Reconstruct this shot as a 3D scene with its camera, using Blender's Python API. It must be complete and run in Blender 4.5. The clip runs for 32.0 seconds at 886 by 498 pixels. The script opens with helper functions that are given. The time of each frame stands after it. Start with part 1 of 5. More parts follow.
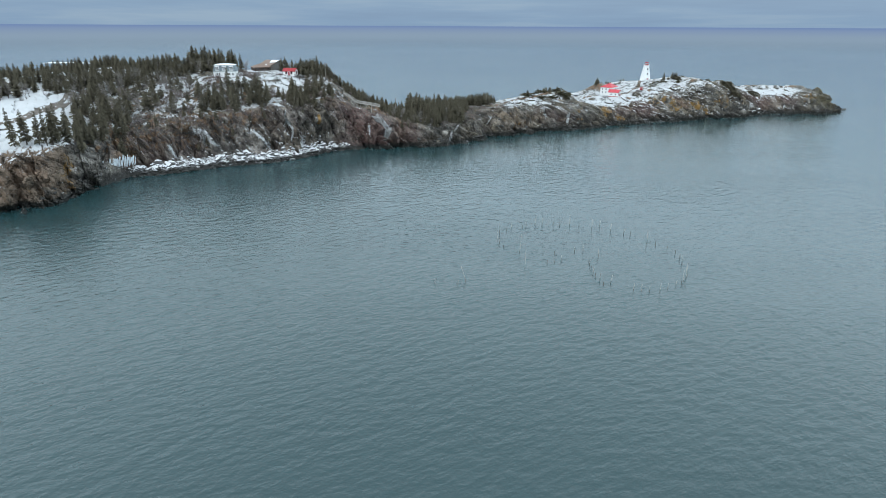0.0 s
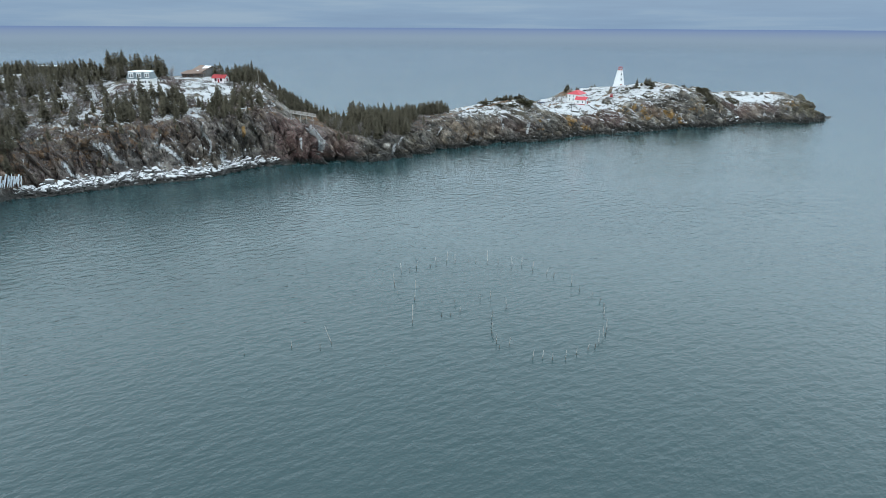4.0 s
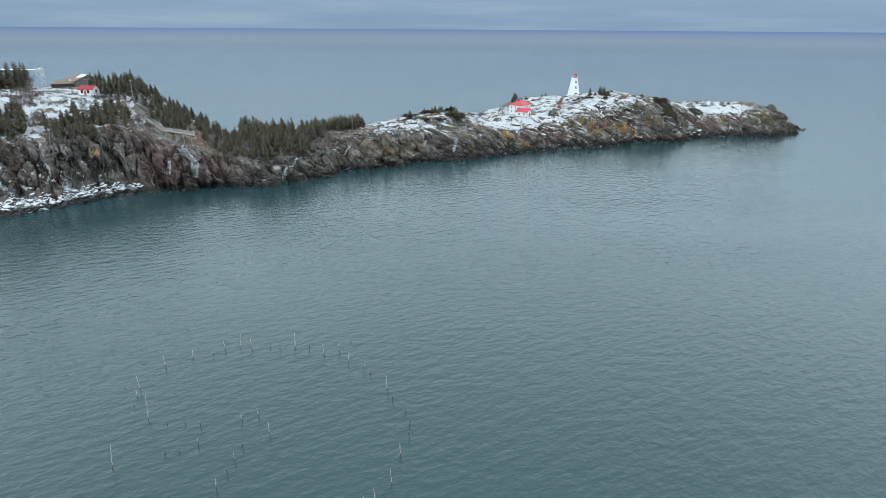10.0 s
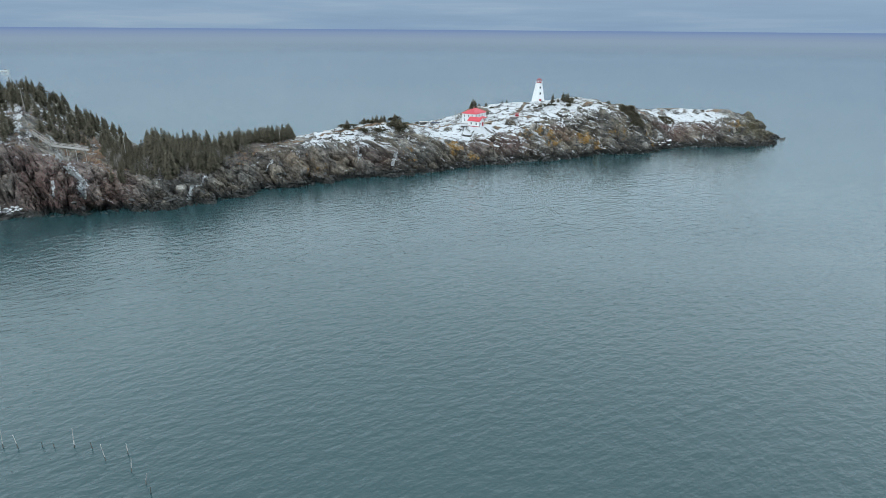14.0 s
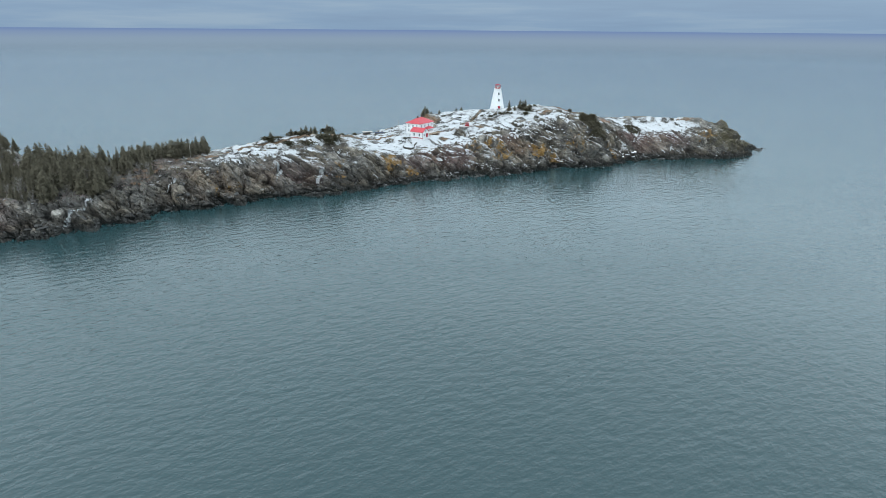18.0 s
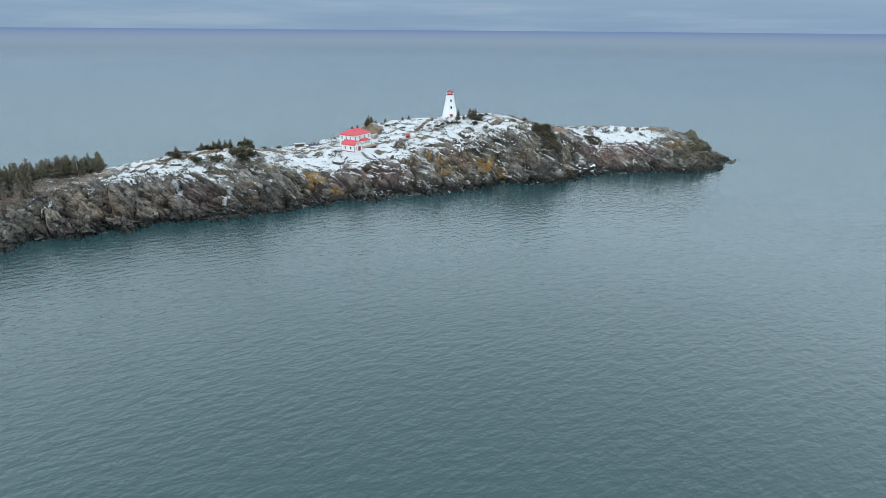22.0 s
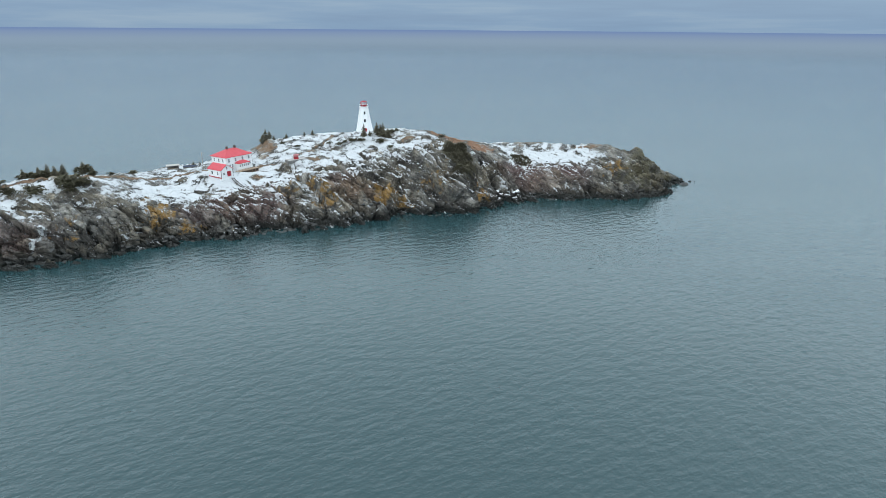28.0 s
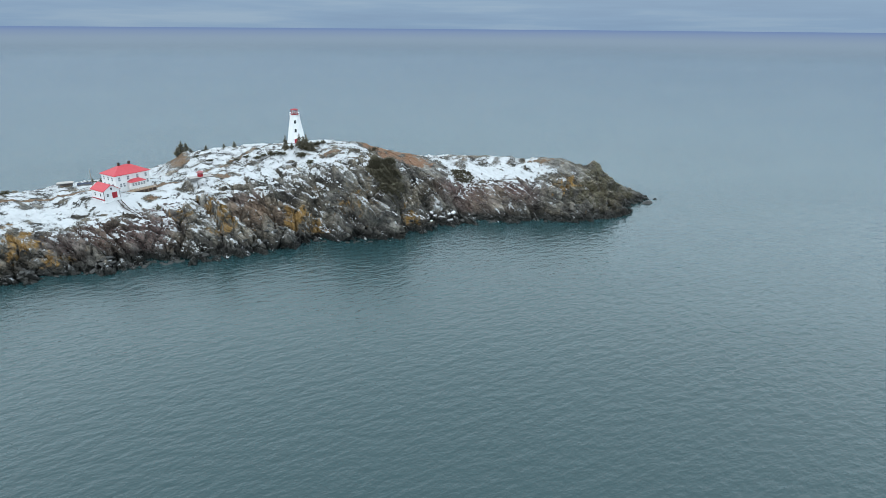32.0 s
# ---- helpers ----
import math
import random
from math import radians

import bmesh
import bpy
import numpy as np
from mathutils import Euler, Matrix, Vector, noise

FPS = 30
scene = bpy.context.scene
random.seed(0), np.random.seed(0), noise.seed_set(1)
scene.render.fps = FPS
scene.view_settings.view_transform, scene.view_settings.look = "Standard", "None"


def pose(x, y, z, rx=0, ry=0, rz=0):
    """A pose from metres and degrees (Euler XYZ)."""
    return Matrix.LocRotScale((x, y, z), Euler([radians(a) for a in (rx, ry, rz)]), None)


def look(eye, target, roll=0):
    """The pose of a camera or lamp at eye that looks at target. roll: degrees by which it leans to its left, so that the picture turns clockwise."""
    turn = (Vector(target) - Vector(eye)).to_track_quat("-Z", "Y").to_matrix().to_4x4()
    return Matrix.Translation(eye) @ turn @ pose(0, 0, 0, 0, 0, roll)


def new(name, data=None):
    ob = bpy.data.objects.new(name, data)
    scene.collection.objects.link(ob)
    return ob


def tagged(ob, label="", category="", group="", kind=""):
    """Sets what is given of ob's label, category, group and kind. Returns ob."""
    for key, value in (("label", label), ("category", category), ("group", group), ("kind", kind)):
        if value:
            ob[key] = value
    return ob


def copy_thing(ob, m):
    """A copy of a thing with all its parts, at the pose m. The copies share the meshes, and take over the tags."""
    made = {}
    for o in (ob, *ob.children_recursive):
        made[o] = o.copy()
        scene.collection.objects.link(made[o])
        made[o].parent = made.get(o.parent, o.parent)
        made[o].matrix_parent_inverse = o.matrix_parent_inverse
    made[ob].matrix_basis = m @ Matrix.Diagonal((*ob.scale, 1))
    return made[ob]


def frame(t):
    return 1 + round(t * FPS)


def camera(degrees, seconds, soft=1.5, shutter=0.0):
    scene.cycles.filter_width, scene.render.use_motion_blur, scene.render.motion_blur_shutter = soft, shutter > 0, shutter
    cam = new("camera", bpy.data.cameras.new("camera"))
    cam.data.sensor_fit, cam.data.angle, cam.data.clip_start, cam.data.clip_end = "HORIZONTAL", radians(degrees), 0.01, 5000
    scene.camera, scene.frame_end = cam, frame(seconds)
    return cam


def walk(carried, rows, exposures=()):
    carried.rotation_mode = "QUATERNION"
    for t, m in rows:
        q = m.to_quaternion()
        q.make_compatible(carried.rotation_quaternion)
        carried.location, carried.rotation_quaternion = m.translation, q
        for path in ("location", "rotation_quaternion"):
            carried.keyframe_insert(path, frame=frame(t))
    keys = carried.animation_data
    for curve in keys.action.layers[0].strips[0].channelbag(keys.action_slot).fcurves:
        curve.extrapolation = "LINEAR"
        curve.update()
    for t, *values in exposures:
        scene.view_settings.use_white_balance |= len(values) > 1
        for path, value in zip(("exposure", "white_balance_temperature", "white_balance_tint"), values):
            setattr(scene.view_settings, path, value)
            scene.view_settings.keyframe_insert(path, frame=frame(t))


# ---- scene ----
from mathutils.bvhtree import BVHTree

# ---- camera and walk ----
cam = camera(73.0, 32.0, 0.7)
ROWS = [
    (0, -2.3, 3, 66.67, 0.02, 20.46, 0.285),
    (1.5, 9.4, 15.4, 66.93, -0.04, 20.4, 0.3),
    (3, 21.1, 27.8, 67.23, -0.09, 20.34, 0.319),
    (4.5, 32.8, 40.3, 67.55, -0.14, 20.3, 0.334),
    (6, 44.5, 52.7, 67.89, -0.18, 20.27, 0.349),
    (7.5, 56.3, 65.1, 68.26, -0.22, 20.24, 0.365),
    (9, 68, 77.6, 68.64, -0.27, 20.22, 0.38),
    (11, 83.7, 94.1, 69.18, -0.34, 20.2, 0.399),
    (13, 99.3, 110.7, 69.73, -0.42, 20.19, 0.417),
    (15, 115, 127.3, 70.29, -0.5, 20.18, 0.428),
    (17, 130.7, 143.9, 70.85, -0.59, 20.17, 0.436),
    (19, 146.3, 160.5, 71.4, -0.68, 20.17, 0.445),
    (21, 162, 177.1, 71.93, -0.76, 20.17, 0.451),
    (23, 177.7, 193.8, 72.45, -0.82, 20.17, 0.457),
    (24.5, 189.5, 206.2, 72.81, -0.84, 20.18, 0.458),
    (26, 201.3, 218.7, 73.16, -0.84, 20.19, 0.459),
    (28, 217, 235.3, 73.58, -0.79, 20.21, 0.46),
    (30, 232.7, 252, 73.95, -0.66, 20.25, 0.459),
    (32, 248.4, 268.6, 74.25, -0.44, 20.31, 0.454),
]
walk(cam, [(t, pose(x, y, z, 0, 0, yaw) @ pose(0, 0, 0, 90 - pitch, 0, 0) @ pose(0, 0, 0, 0, 0, roll))
           for t, x, y, z, yaw, pitch, roll in ROWS])
scene.view_settings.exposure = 0.0


# ---- node helpers ----
def material(name):
    m = bpy.data.materials.new(name)
    m.use_nodes = True
    nt = m.node_tree
    bsdf = nt.nodes["Principled BSDF"]
    return m, nt, bsdf


def node(nt, kind, **inputs):
    n = nt.nodes.new(kind)
    for key, value in inputs.items():
        if key in ("operation", "blend_type", "data_type", "noise_dimensions", "attribute_name", "feature", "distance", "musgrave_type", "wave_type", "bands_direction", "invert", "clamp", "coloring"):
            if key == "operation": n.operation = value
            elif key == "blend_type": n.blend_type = value
            elif key == "data_type": n.data_type = value
            elif key == "attribute_name": n.attribute_name = value
            elif key == "feature": n.feature = value
            elif key == "wave_type": n.wave_type = value
            elif key == "bands_direction": n.bands_direction = value
            elif key == "clamp": n.use_clamp = value
        else:
            slot = n.inputs[int(key[1:])] if key[0] == "i" and key[1:].isdigit() else n.inputs[key.replace("_", " ")]
            if isinstance(value, bpy.types.NodeSocket):
                nt.links.new(value, slot)
            else:
                slot.default_value = value
    return n


def maths(nt, op, a, b=0.0, clamp=False):
    n = node(nt, "ShaderNodeMath", operation=op, i0=a, i1=b)
    n.use_clamp = clamp
    return n.outputs[0]


def mix(nt, fac, a, b, blend="MIX"):
    n = nt.nodes.new("ShaderNodeMix")
    n.data_type, n.blend_type = "RGBA", blend
    for slot, value in ((n.inputs[0], fac), (n.inputs[6], a), (n.inputs[7], b)):
        if isinstance(value, bpy.types.NodeSocket):
            nt.links.new(value, slot)
        else:
            slot.default_value = (*value, 1) if isinstance(value, tuple) and len(value) == 3 else value
    return n.outputs[2]


def ramp(nt, fac, *stops):
    n = nt.nodes.new("ShaderNodeValToRGB")
    nt.links.new(fac, n.inputs[0])
    els = n.color_ramp.elements
    while len(els) < len(stops):
        els.new(0.5)
    for e, (p, c) in zip(els, stops):
        e.position = p
        e.color = (c, c, c, 1) if isinstance(c, (int, float)) else (*c, 1)
    return n.outputs[0]


def step(nt, fac, lo, hi):
    n = nt.nodes.new("ShaderNodeMapRange")
    n.interpolation_type = "SMOOTHSTEP"
    nt.links.new(fac, n.inputs[0])
    n.inputs[1].default_value, n.inputs[2].default_value = lo, hi
    return n.outputs[0]


def bedded(nt, size):
    """Position along the beds of the rock, which dip 35 degrees along the shore, across them and through them."""
    g = nt.nodes.new("ShaderNodeNewGeometry")
    m = node(nt, "ShaderNodeMapping", Scale=size, Rotation=(0, radians(35), radians(31)))
    m.vector_type = "TEXTURE"
    nt.links.new(g.outputs["Position"], m.inputs["Vector"])
    return m.outputs[0]


def place(nt, scale=(1, 1, 1), turn=(0, 0, 0)):
    g = nt.nodes.new("ShaderNodeNewGeometry")
    m = node(nt, "ShaderNodeMapping", Scale=scale, Rotation=turn)
    nt.links.new(g.outputs["Position"], m.inputs["Vector"])
    return m.outputs[0]


def noise_of(nt, vec, scale, detail=4.0, rough=0.55, lac=2.0):
    n = node(nt, "ShaderNodeTexNoise", Scale=scale, Detail=detail, Roughness=rough, Lacunarity=lac)
    nt.links.new(vec, n.inputs["Vector"])
    return n.outputs["Fac"]


def bump(nt, bsdf, height, strength=0.5, distance=0.1):
    n = node(nt, "ShaderNodeBump", Strength=strength, Distance=distance, Height=height)
    nt.links.new(n.outputs[0], bsdf.inputs["Normal"])
    return n


def setc(nt, bsdf, value, key="Base Color"):
    if isinstance(value, bpy.types.NodeSocket):
        nt.links.new(value, bsdf.inputs[key])
    else:
        bsdf.inputs[key].default_value = (*value, 1) if isinstance(value, tuple) else value


def attr(nt, name):
    n = nt.nodes.new("ShaderNodeAttribute")
    n.attribute_name = name
    return n.outputs["Fac"]


# ---- world, sun ----
SUN_UP, SUN_FROM = 38.0, 215.0   # overcast sun, behind and to the side of the camera
world = bpy.data.worlds.new("overcast_sky")
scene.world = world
world.use_nodes = True
wt = world.node_tree
back = wt.nodes["Background"]
sky = wt.nodes.new("ShaderNodeTexSky")
sky.sky_type = "NISHITA"
sky.sun_disc = False
sky.sun_elevation, sky.sun_rotation = radians(SUN_UP), radians(SUN_FROM)
sky.air_density, sky.dust_density, sky.ozone_density = 1.0, 2.0, 1.0
co = wt.nodes.new("ShaderNodeTexCoord")
up = wt.nodes.new("ShaderNodeSeparateXYZ")
wt.links.new(co.outputs["Generated"], up.inputs[0])
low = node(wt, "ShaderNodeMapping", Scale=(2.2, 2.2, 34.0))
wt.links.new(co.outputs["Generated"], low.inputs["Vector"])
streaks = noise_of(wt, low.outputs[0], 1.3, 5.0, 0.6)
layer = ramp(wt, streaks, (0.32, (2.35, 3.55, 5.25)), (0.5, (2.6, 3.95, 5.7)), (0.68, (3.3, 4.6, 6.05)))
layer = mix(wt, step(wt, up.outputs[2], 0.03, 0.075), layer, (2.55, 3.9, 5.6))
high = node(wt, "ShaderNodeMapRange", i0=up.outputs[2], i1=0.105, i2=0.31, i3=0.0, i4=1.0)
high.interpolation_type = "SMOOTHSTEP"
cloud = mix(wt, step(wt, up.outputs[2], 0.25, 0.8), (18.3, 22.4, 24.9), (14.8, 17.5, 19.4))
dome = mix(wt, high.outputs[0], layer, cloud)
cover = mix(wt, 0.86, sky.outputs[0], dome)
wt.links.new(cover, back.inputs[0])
back.inputs[1].default_value = 0.10
sun = new("sun", bpy.data.lights.new("sun", "SUN"))
sun.data.energy, sun.data.angle, sun.data.color = 0.45, radians(14), (1.0, 0.97, 0.93)
sun.matrix_basis = look((0, 0, 300), Vector((0, 0, 300)) - Vector((math.cos(radians(SUN_UP)) * math.sin(radians(SUN_FROM)),
                        math.cos(radians(SUN_UP)) * math.cos(radians(SUN_FROM)), math.sin(radians(SUN_UP)))) * 100)


# ---- the lie of the land: s runs along the shore, d inland from it ----
COS, SIN = math.cos(radians(31)), math.sin(radians(31))


def knots(text):
    a = np.array([[float(v) for v in p.split(":")] for p in text.split()])
    return lambda s: np.interp(s, a[:, 0], a[:, 1])


shore_q = knots("-420:-80 -300:-60 -219:-36 -200:-32 -190:-18 -171:2 -151:2 -128:5 -105:2 -86:6 -63:17 -45:8.2 -26:4.3 -10:-0.5 11:-0.3 29:4.8 38:10.8 57:8.8 81:10.8 100:5.8 127:4 151:4.6 170:0.8 199:-3.2 218:-4.2 235:-6.2 251:-15.2 267:-15.2 282:-11.2 302:-16.7 331:-32 346:-35 363:-34 379:-28 400:-26")
edge_d = knots("-420:15 -219:12.6 -200:12.6 -185:15.4 -165:22.1 -140:21.1 -115:18.6 -91:15.5 -62:12.4 -45:14.9 -26:12.6 -10:10.1 15:11.2 40:12 60:14.2 90:15 118:15.7 150:11.5 170:15.8 200:20.2 225:24.5 245:24.5 260:23 275:20.2 290:18 305:13.3 335:12.5 350:10.9 363:11.9 380:7 386:5")
edge_z = knots("-420:24 -219:19.8 -200:18.6 -185:16.3 -165:18.1 -140:19.9 -115:21.2 -91:22.5 -62:24.8 -45:20.5 -26:13.8 -10:9.7 15:9.2 40:11.2 60:13.6 90:13 118:11.5 150:10.3 170:11.5 200:13.2 225:16.5 245:20.5 260:22.6 275:21.2 290:14.4 305:10.2 335:11.1 350:12.3 363:12 372:8 380:4.5 386:2 390:-1.5 395:-5")
# dip of the beds along the shore, in degrees, and its running sums
dip = knots("-420:48 -190:52 -150:62 -60:66 -30:58 -5:38 60:34 140:36 190:46 225:58 262:62 285:74 335:76 360:55 395:50")
RUN_S = np.arange(-460.0, 440.0, 1.0)
RUN_C = np.cumsum(np.cos(np.radians(dip(RUN_S))))
RUN_U = np.cumsum(np.sin(np.radians(dip(RUN_S))))
crest_d = knots("-420:120 -219:110 -165:120 -111:70 -75:100 -50:72 -42:85 -34:98 -26:98 -20:94 -14:84 -8:58 0:36 20:32 65:34 90:37 117:36 137:42 155:50 181:56 200:78 220:78 240:70 258:62 "
                "272:56 285:44 302:42 320:40 335:32 348:26 363:18 380:10 386:6")
crest_z = knots("-420:42 -219:40 -165:42 -111:41 -75:40.5 -58:41 -50:40.8 -46:39.4 -42:37.4 -38:34.6 -34:31.2 -30:28 -26:25 -22:22 -18:19.6 -12:18.4 -7:16 0:14.5 20:14 45:15.5 65:17 78:18 90:19.4 105:20.6 120:20.6 130:19.4 140:17.4 150:15.2 162:14.0 181:14.0 192:14.8 201:17.6 208:20.5 "
                "220:21.5 240:23.6 258:25.8 272:25 285:21.8 302:19 320:19.6 335:20 348:19 363:16.5 372:10 380:5.5 386:2.4 390:-1.5 395:-5")
bench = knots("-188:0 -168:8.5 -110:9 -92:5 -75:7 -58:5 -46:0")
back_d = knots("-420:420 -150:330 -100:220 -60:150 -35:136 -20:126 -12:112 -4:82 4:64 40:60 100:62 140:84 165:108 200:128 259:122 285:104 310:84 335:70 350:54 363:38 372:24 380:14 392:8")


def lattice(ix, iy, iz, seed):
    h = (ix.astype(np.int64) * 374761393 + iy.astype(np.int64) * 668265263 + iz.astype(np.int64) * 2147483647 + seed * 974634777) & 0xFFFFFFFF
    h = ((h ^ (h >> 13)) * 1274126177) & 0xFFFFFFFF
    h = ((h ^ (h >> 16)) * 2246822519) & 0xFFFFFFFF
    return ((h ^ (h >> 15)) & 0xFFFFFF) / 16777215.0


def value_noise(x, y, z, seed=0):
    x, y, z = np.broadcast_arrays(x, y, z)
    ix, iy, iz = np.floor(x), np.floor(y), np.floor(z)
    fx, fy, fz = x - ix, y - iy, z - iz
    fx, fy, fz = (f * f * f * (f * (f * 6 - 15) + 10) for f in (fx, fy, fz))
    out = 0
    for a in (0, 1):
        for b in (0, 1):
            for c in (0, 1):
                w = (fx if a else 1 - fx) * (fy if b else 1 - fy) * (fz if c else 1 - fz)
                out = out + w * lattice(ix + a, iy + b, iz + c, seed)
    return out * 2 - 1


def fbm(x, y, z, octaves=4, gain=0.5, seed=0, ridged=False):
    total, amp, norm = 0, 1.0, 0
    for o in range(octaves):
        n = value_noise(x * 2.03 ** o + o * 17.3, y * 2.03 ** o - o * 9.1, z * 2.03 ** o + o * 5.7, seed + o)
        total = total + amp * ((1 - 2 * np.abs(n)) if ridged else n)
        norm += amp
        amp *= gain
    return total / norm


def cells(x, y, z, seed=0):
    """For each point: nearness of a joint between blocks (0 at the joint), a random number of the block, and the tilt of its face."""
    ix, iy, iz = np.floor(x), np.floor(y), np.floor(z)
    f1, f2, tag, tilt = np.full(x.shape, 9.0), np.full(x.shape, 9.0), np.zeros(x.shape), np.zeros(x.shape)
    for a in (-1, 0, 1):
        for b in (-1, 0, 1):
            for c in (-1, 0, 1):
                jx, jy, jz = ix + a, iy + b, iz + c
                r1, r2, r3 = (lattice(jx, jy, jz, seed + k) for k in (1, 2, 3))
                ox, oy, oz = jx + r1 - x, jy + r2 - y, jz + r3 - z
                dist = np.sqrt(ox * ox + oy * oy + oz * oz)
                near = dist < f1
                f2 = np.where(near, f1, np.minimum(f2, dist))
                r4, r5 = lattice(jx, jy, jz, seed + 4), lattice(jx, jy, jz, seed + 5)
                tag = np.where(near, r4, tag)
                tilt = np.where(near, (r5 - 0.5) * 2 * ox + (r1 - 0.5) * 2 * oy + (r2 - 0.5) * 2 * oz, tilt)
                f1 = np.where(near, dist, f1)
    return f2 - f1, tag, tilt


def profile(s, d):
    """The smooth cross-section of the headland."""
    dE, zE, dC, zC, dB = edge_d(s), edge_z(s), crest_d(s), crest_z(s), back_d(s)
    dC = np.maximum(dC, dE + 4)
    dB = np.maximum(dB, dC + 6)
    strand = bench(s)
    foot = np.maximum(0.10 * dE, np.minimum(strand, 0.42 * dE))
    face = dE - foot
    ks = [(-8 + 0 * s, -5 + 0 * s), (0 * s, -0.2 + 0 * s), (foot, np.where(strand > 1, np.minimum(3.4, 0.2 * zE), 0.16 * zE)), (foot + 0.39 * face, 0.52 * zE), (foot + 0.78 * face, 0.88 * zE), (dE, zE), (0.5 * (dE + dC), zE * 0.42 + zC * 0.58),
          (dC, zC), (0.5 * (dC + dB), 0.82 * zC), (dB - 0.12 * (dB - dC), 0.5 * zC), (dB, -0.3 + 0 * s), (dB + 15, -6 + 0 * s)]
    z = np.full(np.shape(d), -6.0)
    for (d0, z0), (d1, z1) in zip(ks, ks[1:]):
        f = np.clip((d - d0) / np.maximum(d1 - d0, 1e-3), 0, 1)
        z = np.where((d >= d0) & (d <= d1), z0 + (z1 - z0) * f, z)
    return z


# levelled plots under the buildings: s, d, radius, height
PLOTS = [(257.0, 92.5, 7.0, 21.3), (180.5, 49.5, 9.0, 16.3), (171.0, 39.6, 7.0, 16.1), (-111.0, 58.0, 9.0, 39.0), (-79.0, 92.0, 13.0, 38.8), (-68.0, 70.0, 9.0, 37.2), (205.0, 43.5, 4.0, 19.0), (158.5, 75.0, 4.0, 12.3), (185.0, 46.5, 4.5, 14.6)]


def land(s, d):
    """Place along, inland and up of the ground with its rock relief, and the tone of each block, on a grid in s and d."""
    dE = edge_d(s)
    bite = 2.6 * fbm(s / 22, 0 * s, 0 * s + 3.3, 3, seed=5) + 1.2 * fbm(s / 6, 0 * s, 0 * s + 8.1, 2, seed=6)
    z0 = profile(s, d + bite * np.clip(1.3 - d / 60, 0, 1))
    top = np.clip((d - dE * 0.8) / 12, 0, 1)
    z0 = z0 + top * (1.2 * fbm(s / 16, d / 16, 0 * s, 3, seed=61) + 0.9 * np.maximum(fbm((s + 0.5 * d) / 7, (d - 0.5 * s) / 12, 0 * s, 3, seed=71, ridged=True) - 0.05, 0))
    flat = np.zeros_like(z0)
    for ps, pd, r, pz in PLOTS:
        w = np.clip((2.3 - np.hypot(s - ps, d - pd) / r) / 1.3, 0, 1)
        w = w * w * (3 - 2 * w)
        z0 = z0 * (1 - w) + pz * w
        flat = np.maximum(flat, w)
    z0 = z0 + 2.8 * np.exp(-((s - 361.5) / 1.6) ** 2 - ((d - 17) / 3) ** 2) - 1.2 * np.exp(-((s - 356.5) / 3) ** 2 - ((d - 17) / 6) ** 2) - 3.6 * np.exp(-((s + 38) / 6) ** 2 - ((d - 30) / 8) ** 2) - 1.5 * np.exp(-((s - 202) / 8) ** 2 - ((d - 106) / 12) ** 2)
    z0 = z0 + 2.0 * np.exp(-((s - 205) / 3.6) ** 2 - ((d - 90) / 9) ** 2) - 3.0 * np.exp(-((s - 192) / 5) ** 2 - ((d - 84) / 16) ** 2)
    z0 = z0 - 3.4 * np.exp(-((s + 45) / 5) ** 2 - ((d - 25.5) / 5) ** 2) - 2.6 * np.exp(-((s + 35) / 6) ** 2 - ((d - 26) / 5) ** 2)
    g = np.gradient(z0, axis=1) / np.gradient(d, axis=1)
    g = np.clip(g, -0.2, 2.5)
    k = 1 / np.sqrt(1 + g * g)
    nd, nz = -g * k, k
    cliff = np.clip(1.35 - d / np.maximum(dE, 1) * 0.75, 0.11, 1) * np.clip((d + 7) / 5, 0, 1) * (1 - 0.9 * flat) * np.clip((d - bench(s) + 0.5) / 1.4, np.where(bench(s) > 1, 0.12, 1.0), 1)
    tall = np.clip(edge_z(s) / 13, 0.25, 1.25)
    w = fbm(s / 30, d / 30, z0 / 30, 3, seed=11)
    lean = np.radians(dip(s))
    along = np.interp(s, RUN_S, RUN_C) - z0 * np.sin(lean) + 6 * w
    across = z0 * np.cos(lean) + np.interp(s, RUN_S, RUN_U) + 3.5 * w
    rib = s + 0.3 * z0 + 5 * w
    butt = fbm(rib / 13, d / 50, z0 / 60, 3, seed=21, ridged=True)
    j1, t1, f1 = cells(along / 11.0, (d - 0.5 * z0) / 10.0, across / 4.8, 31)
    j2, t2, f2 = cells(along / 4.4 + 3, (d - 0.4 * z0) / 3.8, across / 1.9, 47)
    j3, t3, f3 = cells(along / 1.9 + 7, d / 1.7, across / 1.15, 83)
    j4, t4, f4 = cells(s / 3.4 + 2 * w, d / 3.4, z0 / 3.4, 101)
    cleft = np.zeros_like(z0)
    bed = across / 3.6 + 1.6 * w + 0.7 * t1
    ledge = bed - np.floor(bed)
    for c0, e0, c1, e1, wide, deep in ((212, 20, 233, 1, 1.1, 2.6), (279, 22, 283, 0, 2.0, 3.2), (-93, 17, -89, 3, 0.9, 1.8), (-52, 14, -47, 1, 1.4, 2.2), (-24, 12, -20, 1, 1.2, 2.0),
                                       (30, 12, 37, 0, 1.2, 2.0), (66, 13, 74, 1, 1.0, 1.6), (120, 15, 129, 1, 1.2, 2.0), (243, 17, 249, 1, 0.8, 1.5), (257, 16, 254, 1, 0.8, 1.4), (322, 9, 325, 0, 0.9, 1.5), (-75, 12, -72, 2, 0.9, 1.6)):
